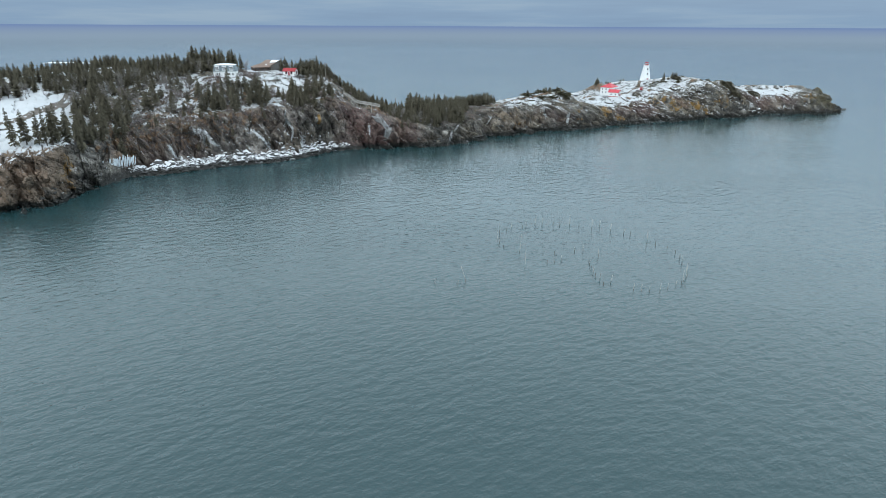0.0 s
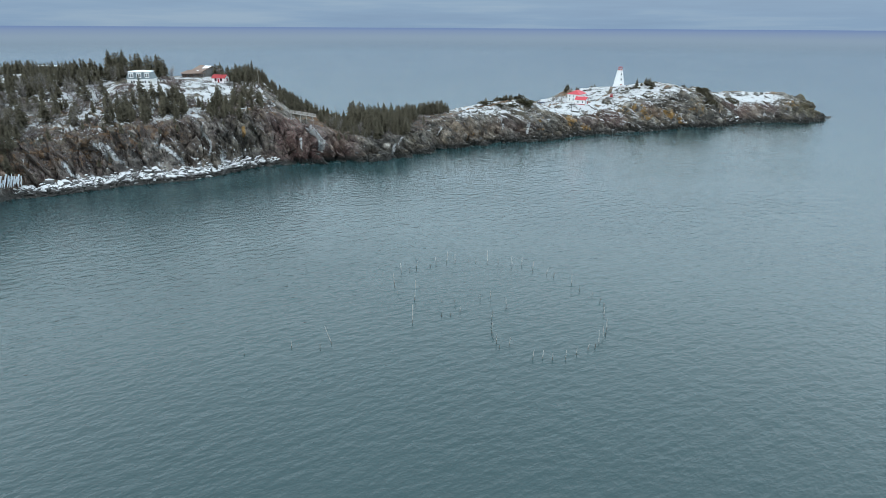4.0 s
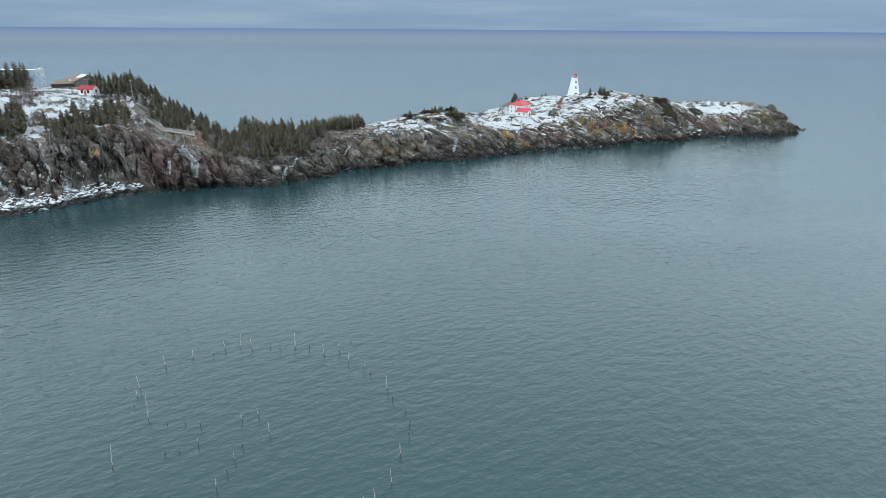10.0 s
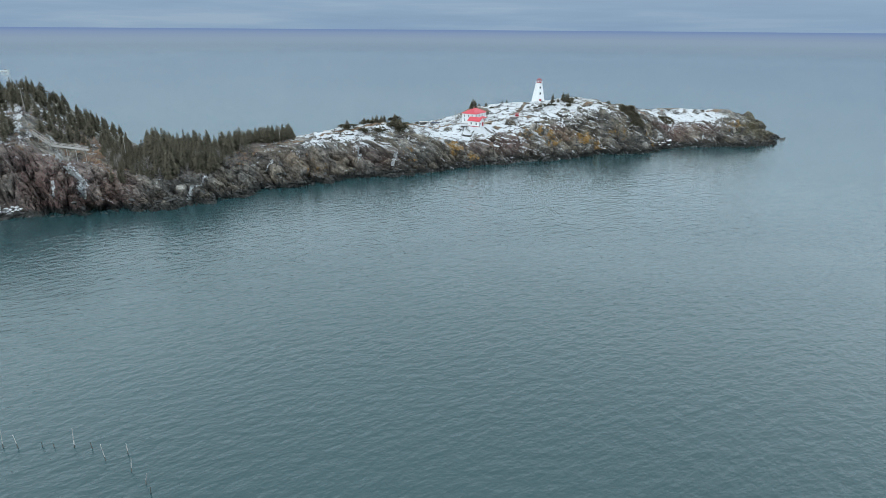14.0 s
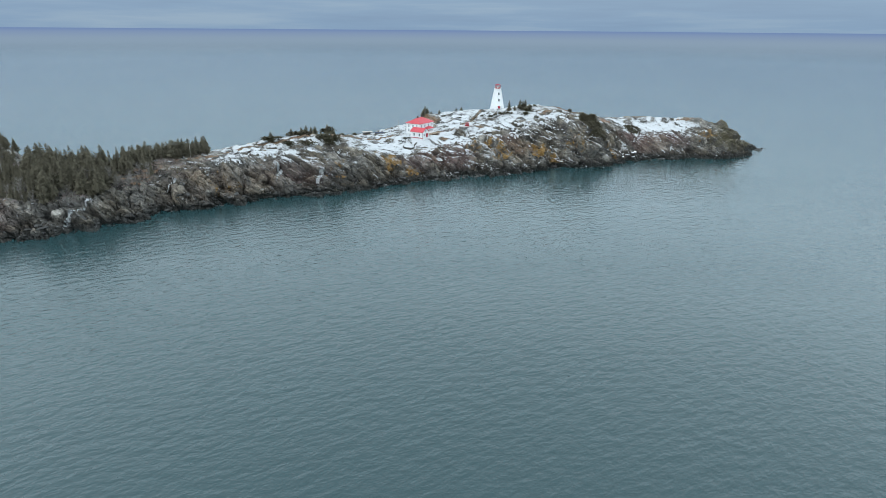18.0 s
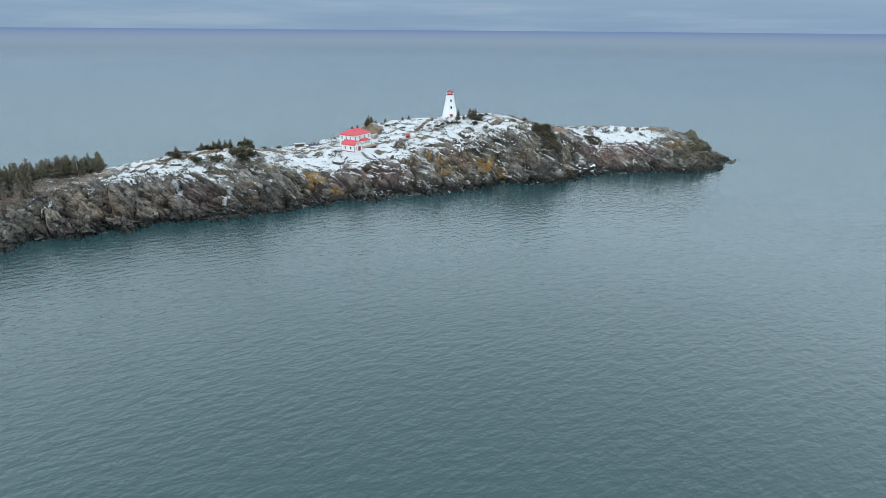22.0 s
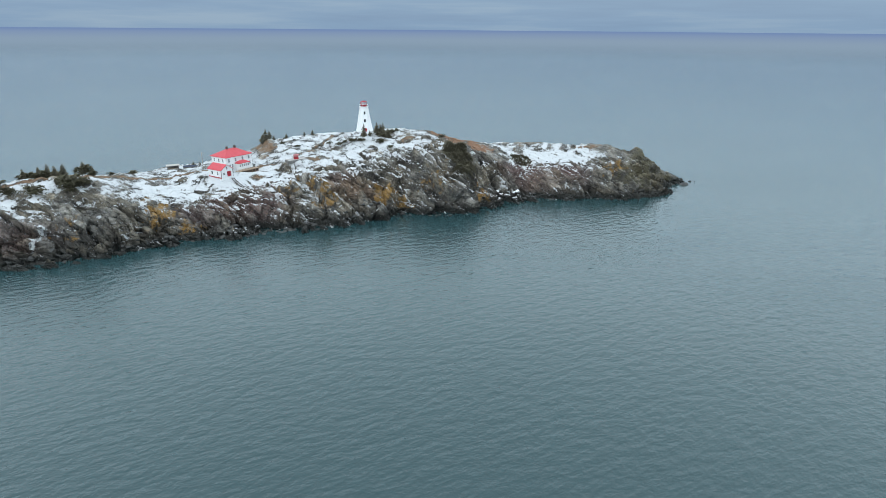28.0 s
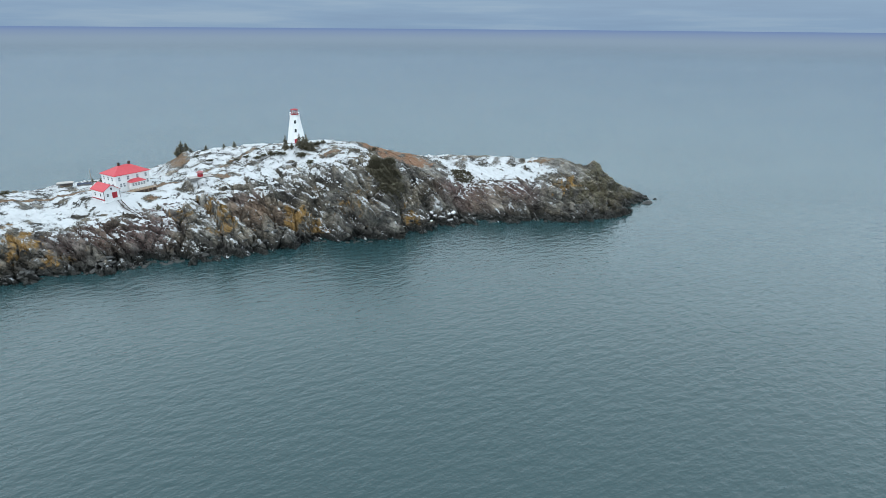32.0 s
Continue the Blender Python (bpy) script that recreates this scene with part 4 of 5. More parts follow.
# ---- stairs and footbridge over the neck ----
def stairs_and_bridge():
    A, B, C = Vector((-62.2, 370.3, 28.9)), Vector((-54.0, 368.6, 23.5)), Vector((-41.2, 372.4, 20.9))
    st = thing("stairway", Matrix.Translation(A), "bleached wooden stairs with handrails down the cliff", "stairs")
    run = B - A
    side = Vector((-run.y, run.x, 0)).normalized()
    n = 26
    for i in range(n + 1):
        p = run * (i / n)
        part("tread", solid([p + side * sx + Vector((0.14 * k, 0, dz)) for dz in (0, 0.06) for k, sx in ((-1, -0.75), (1, -0.75), (1, 0.75), (-1, 0.75))],
                            [(3, 2, 1, 0), (4, 5, 6, 7), (0, 1, 5, 4), (1, 2, 6, 5), (2, 3, 7, 6), (3, 0, 4, 7)]), PALEWOOD, st)
    for sx in (-0.8, 0.8):
        part("stringer", bar(side * sx - Vector((0, 0, 0.15)), run + side * sx - Vector((0, 0, 0.15)), 0.15, 0.15, 4), PALEWOOD, st)
        part("handrail", bar(side * sx + Vector((0, 0, 1.0)), run + side * sx + Vector((0, 0, 1.0)), 0.09, 0.09, 4), PALEWOOD, st)
        for i in range(6):
            p = run * (i / 5) + side * sx
            part("post", bar(p - Vector((0, 0, 1.8)), p + Vector((0, 0, 1.0)), 0.08, 0.08, 4), PALEWOOD, st)
    br = thing("footbridge", Matrix.Translation(B), "bleached wooden footbridge with railings over the gap", "footbridge")
    run = C - B
    side = Vector((-run.y, run.x, 0)).normalized()
    n = 44
    for i in range(n):
        a, b = run * (i / n), run * ((i + 0.85) / n)
        part("plank", solid([p + side * sx + Vector((0, 0, dz)) for dz in (0, 0.07) for p, sx in ((a, -0.9), (b, -0.9), (b, 0.9), (a, 0.9))],
                            [(3, 2, 1, 0), (4, 5, 6, 7), (0, 1, 5, 4), (1, 2, 6, 5), (2, 3, 7, 6), (3, 0, 4, 7)]), PALEWOOD, br)
    for sx in (-0.9, 0.9):
        part("beam", bar(side * sx - Vector((0, 0, 0.25)), run + side * sx - Vector((0, 0, 0.25)), 0.22, 0.22, 4), PALEWOOD, br)
        for h in (0.55, 1.1):
            part("rail", bar(side * sx + Vector((0, 0, h)), run + side * sx + Vector((0, 0, h)), 0.09, 0.09, 4), PALEWOOD, br)
        for i in range(9):
            p = run * (i / 8) + side * sx
            part("post", bar(p - Vector((0, 0, 0.4)), p + Vector((0, 0, 1.15)), 0.08, 0.08, 4), PALEWOOD, br)
    for i in (1, 3, 5, 7):
        p = run * (i / 8)
        q = B + p
        part("pier", bar(Vector((p.x, p.y, ground(q.x, q.y) - B.z - 0.5)), p - Vector((0, 0, 0.2)), 0.14, 0.14, 5), PALEWOOD, br)


stairs_and_bridge()


# ---- utility poles ----
def utility_pole(x, y, h, turn, arm=True):
    t = thing("utility_pole", pose(x, y, ground(x, y) - 0.3, 0, 0, turn), "grey wooden utility pole" + (" with crossarm" if arm else ""), "pole", "utility poles along the point")
    part("shaft", bar((0, 0, 0), (0, 0, h), 0.17, 0.12, 8), POLE, t)
    if arm:
        part("crossarm", box((-1.1, -0.07, h - 0.75), (1.1, 0.07, h - 0.6)), POLE, t)
        for u in (-1.0, -0.4, 0.4, 1.0):
            part("insulator", bar((u, 0, h - 0.6), (u, 0, h - 0.38), 0.06, 0.04, 6), SNOWTOP, t)


for px, py, ph, tr, arm in ((-76.0, 389.5, 9.0, 30, True), (-98.0, 391.0, 8.0, 30, True), (-161.8, 342.0, 9.0, 40, True), (-84.5, 398.5, 8.0, 30, False), (26.6, 423.0, 8.5, 20, False), (-32.6, 385.2, 10.0, 20, False), (117.0, 490.5, 7.5, 57, False)):
    utility_pole(px, py, ph, tr, arm)

# ---- plants ----
def make_leaf(name, a, b, rough=0.85):
    m, nt, bs = material(name)
    g = nt.nodes.new("ShaderNodeNewGeometry")
    oi = nt.nodes.new("ShaderNodeObjectInfo")
    n = noise_of(nt, place(nt), 0.7, 4, 0.6)
    f = maths(nt, "ADD", maths(nt, "MULTIPLY", g.outputs["Random Per Island"], 0.45), maths(nt, "MULTIPLY", n, 0.35))
    f = maths(nt, "ADD", f, maths(nt, "MULTIPLY", oi.outputs["Random"], 0.25))
    setc(nt, bs, mix(nt, f, a, b))
    bs.inputs["Roughness"].default_value = rough
    bs.inputs["Specular IOR Level"].default_value = 0.15
    return m


NEEDLE = make_leaf("spruce_needles", (0.070, 0.064, 0.046), (0.175, 0.154, 0.107))
SCRUB = make_leaf("low_juniper_needles", (0.036, 0.036, 0.024), (0.135, 0.12, 0.075))
TWIG = make_leaf("bare_brown_twigs", (0.11, 0.088, 0.082), (0.28, 0.225, 0.21))
BIRCH = make_leaf("grey_bare_twigs", (0.16, 0.145, 0.14), (0.30, 0.27, 0.255))
BARK = make_plain("spruce_bark", (0.11, 0.09, 0.075), 0.9, 0.35, 5.0)


def spray(verts, faces, base, tip, width, droop, rng):
    """One bough: a ragged, slightly folded fan of needles."""
    base, tip = Vector(base), Vector(tip)
    way = tip - base
    side = way.cross(Vector((0, 0, 1)))
    if side.length < 1e-4:
        side = Vector((1, 0, 0))
    side.normalize()
    for k in range(3):
        f0, f1 = 0.12 + 0.26 * k, 0.5 + 0.25 * k
        for sgn in (-1, 1):
            a = base + way * f0
            b = base + way * f1 + side * sgn * width * (1 - 0.25 * k) * rng.uniform(0.7, 1.2) - Vector((0, 0, droop * rng.uniform(0.4, 1.3)))
            c = base + way * min(f0 + 0.42, 1.0) + Vector((0, 0, 0.12 * width))
            n = len(verts)
            verts += [a, b, c]
            faces.append((n, n + 1, n + 2))
    n = len(verts)
    verts += [base + way * 0.5 + side * width * 0.35, tip, base + way * 0.5 - side * width * 0.35 - Vector((0, 0, droop * 0.7))]
    faces.append((n, n + 1, n + 2))


def spruce(seed, h=10.0, r=2.1, gap=0.0, lean=0.0, ragged=1.0, levels=22):
    rng = random.Random(seed)
    t = thing("spruce_tree", Matrix.Identity(4), "", "tree")
    part("trunk", bar((0, 0, -0.6), (lean * h, 0, h * 0.97), 0.028 * h ** 0.5 * 2.0, 0.025, 6), BARK, t)
    verts, faces = [], []
    low = 0.06 + gap
    for i in range(levels):
        f = low + (1 - low) * (i / (levels - 1)) ** 0.92
        rad = r * (1 - f) ** 0.7 * rng.uniform(0.68, 1.15) + 0.12
        if f < low + 0.12:
            rad *= 0.75
        nb = 9 if f < 0.75 else 6
        a0 = rng.uniform(0, 6.28)
        for k in range(nb):
            if rng.random() < 0.10 * ragged:
                continue
            a = a0 + 6.283 * k / nb + rng.uniform(-0.3, 0.3)
            L = rad * rng.uniform(0.45, 1.2)
            z = f * h + rng.uniform(-0.02, 0.02) * h
            base = (lean * z, 0, z)
            tip = (lean * z + L * math.cos(a), L * math.sin(a), z - 0.22 * L * rng.uniform(0.3, 1.6) + (0.25 * L if f > 0.8 else 0))
            spray(verts, faces, base, tip, 0.34 * L + 0.2, 0.24 * L + 0.14, rng)
    n = len(verts)
    verts += [(lean * h, 0.08, h * 0.93), (lean * h, -0.08, h * 0.93), (lean * h, 0, h * 1.03)]
    faces.append((n, n + 1, n + 2))
    me = mesh_of("crown", verts, faces, NEEDLE)
    c = new("crown", me)
    c.parent = t
    return t


def juniper(seed, w=2.6, h=1.7, mat=None):
    """A low wind-clipped evergreen bush."""
    rng = random.Random(seed)
    t = thing("evergreen_bush", Matrix.Identity(4), "", "bush")
    for k in range(4):
        a = rng.uniform(0, 6.28)
        part("stem", bar((0, 0, -0.3), (0.5 * w * math.cos(a) * 0.5, 0.5 * w * math.sin(a) * 0.5, h * 0.6), 0.05, 0.02, 5), BARK, t)
    verts, faces = [], []
    lobes = [(rng.uniform(-0.5, 0.5) * w, rng.uniform(-0.35, 0.35) * w, rng.uniform(0.55, 1.0) * h) for _ in range(6)]
    for _ in range(210):
        lx, ly, lh = rng.choice(lobes)
        a, b = rng.uniform(0, 6.28), rng.uniform(0.05, 1.5)
        rr = rng.uniform(0.5, 1.0) * w * 0.36
        p = Vector((lx + rr * math.cos(a) * math.cos(b), ly + rr * math.sin(a) * math.cos(b), max(0.05, lh * (0.25 + 0.75 * math.sin(b)))))
        tip = p + Vector((math.cos(a) * 0.4, math.sin(a) * 0.4, rng.uniform(0.1, 0.6))) * 0.7
        spray(verts, faces, p, tip, 0.28, 0.12, rng)
    c = new("crown", mesh_of("crown", verts, faces, mat or SCRUB))
    c.parent = t
    return t


def bare_tree(seed, h=7.0, spread=1.0):
    """A leafless alder or birch: trunk, limbs and a haze of twigs."""
    rng = random.Random(seed)
    t = thing("bare_tree", Matrix.Identity(4), "", "tree")
    bm = bmesh.new()
    me = bpy.data.meshes.new("tmp")
    twigs, faces = [], []
    for stem in range(3):
        a = rng.uniform(0, 6.28)
        p = Vector((0, 0, -0.4))
        way = Vector((0.25 * math.cos(a) * spread, 0.25 * math.sin(a) * spread, 1)).normalized()
        rad, seg = 0.09, h / 6
        for i in range(6):
            q = p + way * seg
            piece = bar(p, q, rad, rad * 0.75, 5)
            piece.to_mesh(me)
            piece.free()
            bm.from_mesh(me)
            rad *= 0.75
            for k in range(7 if i > 0 else 0):
                b = rng.uniform(0, 6.28)
                tip = q + Vector((math.cos(b) * spread, math.sin(b) * spread, rng.uniform(0.5, 1.4))) * (h * 0.16 * rng.uniform(0.6, 1.3))
                for m in range(4):
                    e = tip + Vector((rng.uniform(-1, 1), rng.uniform(-1, 1), rng.uniform(-0.2, 1))) * h * 0.1
                    s = q + (tip - q) * rng.uniform(0, 0.8)
                    n = len(twigs)
                    w = Vector((rng.uniform(-1, 1), rng.uniform(-1, 1), 0)) * 0.05
                    twigs += [s, s + w, e]
                    faces.append((n, n + 1, n + 2))
            p = q
            way = (way + Vector((rng.uniform(-0.3, 0.3), rng.uniform(-0.3, 0.3), 0.1))).normalized()
    part("trunk", bm, BARK, t)
    bpy.data.meshes.remove(me)
    c = new("crown", mesh_of("crown", twigs, faces, BIRCH))
    c.parent = t
    return t


KINDS = [spruce(1, 10, 2.0), spruce(2, 10, 1.7, 0.06, 0.01), spruce(3, 10, 2.4, 0.0, 0, 1.4), spruce(4, 10, 1.5, 0.15, 0.02, 2.2), spruce(5, 10, 2.1, 0.1, 0, 1.8), spruce(6, 10, 2.7, 0.0, 0, 1.0)]
BUSHES = [juniper(11), juniper(12, 3.0, 1.5), juniper(13, 2.2, 2.2)]
BARES = [bare_tree(21), bare_tree(22, 7.0, 1.3)]
USED = {}


def plant(kind, x, y, h, label, group, fat=1.0, sink=0.15, z=None):
    """Stands a plant on the ground; the first use takes the first-built one itself."""
    rng = random.Random(int(x * 37 + y * 91))
    s = h / {"spruce_tree": 10.0, "evergreen_bush": 1.8, "bare_tree": 7.0}[kind.name.split(".")[0]]
    m = pose(x, y, (ground(x, y) if z is None else z) - sink, rng.uniform(-3, 3), rng.uniform(-3, 3), rng.uniform(0, 360)) @ Matrix.Diagonal((s * fat * (1.22 if kind in KINDS else 1.0), s * fat * (1.22 if kind in KINDS else 1.0), s, 1))
    if kind.name in USED:
        ob = copy_thing(kind, m)
    else:
        USED[kind.name] = True
        kind.matrix_basis = Matrix.Identity(4)
        ob = copy_thing(kind, m)
    return tagged(ob, label, "", group)


def gather(mass, kind, x, y, h, fat):
    """Adds a tree to a mass of far trees that nobody could count."""
    rng = random.Random(int(x * 37 + y * 91))
    s = h / 10.0
    m = pose(x, y, ground(x, y) - 0.15, rng.uniform(-3, 3), rng.uniform(-3, 3), rng.uniform(0, 360)) @ Matrix.Diagonal((s * fat * 1.25, s * fat * 1.25, s, 1))
    a = np.array(m)
    for part_ob in kind.children:
        me = part_ob.data
        co = np.empty(len(me.vertices) * 3)
        me.vertices.foreach_get("co", co)
        co = co.reshape(-1, 3) @ a[:3, :3].T + a[:3, 3]
        key = part_ob.name.split(".")[0]
        vs, fs = mass.setdefault(key, ([], []))
        o = sum(len(v) for v in vs)
        vs.append(co)
        fs += [tuple(o + i for i in f.vertices) for f in me.polygons]


def release(mass, name, label):
    """Links the gathered trees as one object of needles with one of trunks under it."""
    t = thing(name, Matrix.Identity(4), label, "wood", kind="stuff")
    for key, mat in (("crown", NEEDLE), ("trunk", BARK)):
        vs, fs = mass[key]
        ob = new("tree_crowns" if key == "crown" else "tree_trunks", mesh_of(key, np.concatenate(vs).tolist(), fs, mat))
        ob.parent = t


def wood(seed, s0, s1, d0, d1, n, h0, h1, label, group, kinds=None, fat=(0.85, 1.2), keep=None, apart=1.6, mass=None):
    rng = random.Random(seed)
    done = []
    tries = 0
    while len(done) < n and tries < n * 12:
        tries += 1
        s, d = rng.uniform(s0, s1), rng.uniform(d0, d1)
        if keep and not keep(s, d):
            continue
        x, y = (float(v) for v in to_xy(s, d))
        if any((x - a) ** 2 + (y - b) ** 2 < apart * apart for a, b in done):
            continue
        done.append((x, y))
        if mass is not None:
            gather(mass, rng.choice(kinds or KINDS), x, y, rng.uniform(h0, h1), rng.uniform(*fat))
            continue
        plant(rng.choice(kinds or KINDS), x, y, rng.uniform(h0, h1), label, group, rng.uniform(*fat))


def clear(s, d):
    """Ground that the houses, the field and the drive leave to trees."""
    for a0, a1, b0, b1 in ((-128, -94, 32, 72), (-100, -60, 66, 112), (-290, -190, 16, 74)):
        if a0 < s < a1 and b0 < d < b1:
            return False
    return True


DARK = "dark green spruce standing in snow"
FAR, KNOLL, NECK, SLOPE = {}, {}, {}, {}
wood(130, -192, -96, 24, 96, 42, 4, 8.5, "", "", keep=clear, apart=1.9, mass=SLOPE)
wood(101, -290, -118, 74, 165, 460, 4.5, 8.2, "", "", keep=clear, apart=2.0, mass=FAR)
wood(115, -285, -112, 75, 100, 130, 6, 10, "", "", keep=clear, apart=2.4, mass=FAR)
wood(102, -125, -92, 78, 112, 24, 11, 15, "tall dark spruce behind the white house", "wood behind the snowy field", [KINDS[0], KINDS[1], KINDS[3], KINDS[4]], apart=2.2)
wood(103, -188, -118, 30, 94, 34, 6, 11, "", "", keep=clear, apart=2.4, mass=SLOPE)
wood(104, -192, -163, 13, 46, 34, 7, 13, "dark spruce in a clump above the cliff", "clump above the cliff", apart=1.9)
wood(105, -213, -195, 16.5, 21, 7, 11, 16, "tall ragged spruce at the edge of a snowy ledge", "clump above the cliff", [KINDS[3], KINDS[4], KINDS[1]], (0.7, 0.95), apart=1.9)
wood(106, -130, -94, 24, 44, 36, 6, 10.5, DARK, "spruces on the slope", apart=2.0)
wood(107, -90, -54, 16, 40, 40, 5, 9, "dark spruce along the cliff top", "spruces along the cliff top", apart=1.8)
wood(108, -66, -42, 58, 96, 70, 4.5, 8.5, "", "", apart=1.6, mass=KNOLL)
wood(131, -52, -12, 50, 108, 118, 4, 7.5, "", "", apart=1.5, mass=KNOLL, keep=lambda s, d: d < float(back_d(s)) - 14)
wood(132, -46, -27, 34, 46, 12, 4.5, 7.5, "", "", apart=1.5, mass=KNOLL, keep=lambda s, d: d > 33 + 0.25 * (s + 46))
wood(109, -62, -46, 46, 60, 8, 3, 5.5, "dark spruce on the knoll", "spruces on the knoll", apart=1.8)
BUSHY = [KINDS[0], KINDS[2], KINDS[5], KINDS[4]]
for seed, s0, s1, near, far, h0, h1 in ((110, -23, -7, 16, 38, 4, 7.5), (140, -7, 20, 44, 74, 7, 12.5), (150, 20, 38, 3, 38, 6, 10)):
    wood(seed, s0, s1, 10, 26, near, h0, h1 * 0.92, "dark green spruce on the narrow neck", "spruces on the neck", BUSHY, (0.75, 1.15), apart=1.5, keep=lambda s, d: d > 12 + 3 * math.sin(s * 0.35))
    wood(seed + 1, s0, s1, 24, 46, far, h0, h1, "", "", BUSHY, (0.75, 1.15), apart=1.4, mass=NECK)
wood(111, 34, 64, 31, 44, 48, 5.5, 9, "low wind-clipped spruce on the neck", "spruces on the neck", [KINDS[2], KINDS[5]], (0.9, 1.3), apart=1.4)
wood(112, -165, -60, 10, 26, 20, 3, 7, "", "", [KINDS[3], KINDS[4]], apart=3, mass=SLOPE)
wood(113, -188, -92, 24, 92, 84, 5, 8.5, "leafless grey tree on the snowy slope", "bare trees", BARES, (0.9, 1.3), keep=lambda s, d: not (-128 < s < -94 and d < 74), apart=3)
wood(116, -24, 34, 10, 24, 22, 4, 7.5, "leafless brown tree among the spruces of the neck", "bare trees", BARES, (0.9, 1.3), apart=2.5)
wood(114, -262, -190, 70, 78, 16, 5, 8, "leafless grey tree at the edge of the field", "bare trees", BARES, (0.9, 1.3), apart=3)
release(FAR, "spruce_wood", "dense dark spruce wood behind a snowy field")
release(KNOLL, "spruce_wood", "low dark spruce wood on the back of the knoll")
release(SLOPE, "spruce_wood", "scattered young spruces on the steep snowy slope")
release(NECK, "spruce_wood", "dark spruce thicket along the narrow neck")

SCRUBBY = "low dark evergreen bush in the snow"
for s, d, h, f in ((92, 35, 3.4, 1.0), (97, 36, 1.6, 1.2), (104, 40, 2.6, 1.0), (107, 40, 3.0, 1.1), (110, 40, 3.8, 1.0), (113, 40, 3.4, 1.0), (99, 28, 3.0, 1.0), (107, 26, 3.0, 1.2),
                   (117, 27, 4.2, 1.2), (119, 29, 3.6, 1.1), (122, 28, 2.8, 1.2), (118, 24.5, 2.4, 1.2), (123, 41, 3.6, 1.2), (126, 42, 2.0, 1.2), (140, 46, 1.6, 1.2), (132, 44, 1.4, 1.1)):
    plant(BUSHES[int(s + d) % 3], *at_sd(s, d)[:2], h * 0.95, SCRUBBY, "bushes on the point", f * 1.15)
for s, d, h in ((93, 35, 8.0), (109, 39, 7.4), (111.5, 40, 8.6), (114, 39, 8.0), (104, 39, 6.2), (116.5, 41, 7.6), (99, 28, 5.4), (117.5, 28, 7.6), (119.5, 27, 6.4), (123, 41, 8.0), (107, 26, 5.6), (126, 42, 6.0)):
    plant(KINDS[5], *at_sd(s, d)[:2], h * 0.68, "small wind-bent spruce among the bushes", "bushes on the point", 1.2)
for x, y, h, f in ((182.4, 525.5, 7.0, 1.0), (188.8, 523.6, 6.2, 1.1), (192.0, 522.6, 7.2, 1.1), (194.2, 522.0, 5.2, 1.5), (190.6, 523.6, 5.0, 1.5), (185.6, 523.4, 2.8, 1.4)):
    plant(KINDS[0] if f < 1.12 else KINDS[5], x, y, h, "small dark spruce below the lighthouse", "spruces by the lighthouse", f)
for s, d, h, f in ((222, 61, 1.0, 1.2), (226, 58.5, 1.3, 1.3), (229.5, 56, 1.5, 1.2), (232, 55, 1.5, 1.3), (234.8, 53.6, 1.7, 1.3), (236.6, 52.4, 1.7, 1.2), (238.4, 51.2, 1.8, 1.3), (243.8, 46.4, 2.4, 1.1), (247, 52, 1.6, 1.2), (254, 58, 1.7, 1.3), (256, 56, 1.5, 1.2),
                   (244, 36, 1.6, 1.2), (212, 62, 1.2, 1.2), (208, 74, 1.6, 1.0), (214, 88, 1.2, 1.1), (276, 44, 1.8, 1.1), (220, 30, 1.1, 1.2), (266, 30, 1.5, 1.0)):
    plant(BUSHES[int(s + d) % 3], *at_sd(s, d)[:2], h, "low dark bush on snowy rock", "bushes on the point", f)
for s, d, h in ((205.5, 92, 5.8), (203.5, 91, 4.8), (207.5, 93, 4.2), (205, 92, 2.8), (209, 90, 2.6), (216, 92, 2.6), (227, 84, 3.2), (222, 82, 2.4), (271, 40, 2.6), (168, 78, 2.6), (171, 80, 2.2), (166, 77, 1.6), (186, 22, 2.4)):
    plant(KINDS[2], *at_sd(s, d)[:2], h, "small lone spruce on the point", "spruces by the lighthouse", 1.5)


def mat_of_scrub(seed, s0, s1, d0, d1, n, size, mat, name, label, drop=0.1, shape=None):
    """Low growth over a patch of ground, as one mass of tufts."""
    rng = random.Random(seed)
    verts, faces = [], []
    for _ in range(n):
        s, d = rng.uniform(s0, s1), rng.uniform(d0, d1)
        if shape and not shape(s, d, rng):
            continue
        x, y, z = at_sd(s, d)
        p = Vector((x, y, z - drop))
        for k in range(3):
            a = rng.uniform(0, 6.28)
            tip = p + Vector((math.cos(a), math.sin(a), rng.uniform(0.5, 1.5))) * size * rng.uniform(0.5, 1.1)
            if mat is TWIG:
                w = Vector((math.sin(a), -math.cos(a), 0)) * size * 0.09
                i = len(verts)
                verts += [p - w, p + w, tip]
                faces.append((i, i + 1, i + 2))
            else:
                spray(verts, faces, p, tip, 0.4 * size, 0.15 * size, rng)
    ob = new(name, mesh_of(name, verts, faces, mat))
    return tagged(ob, label, "scrub", kind="stuff")


def blot(s, d):
    return noise.noise(Vector((s * 0.09, d * 0.09, 4.0)))


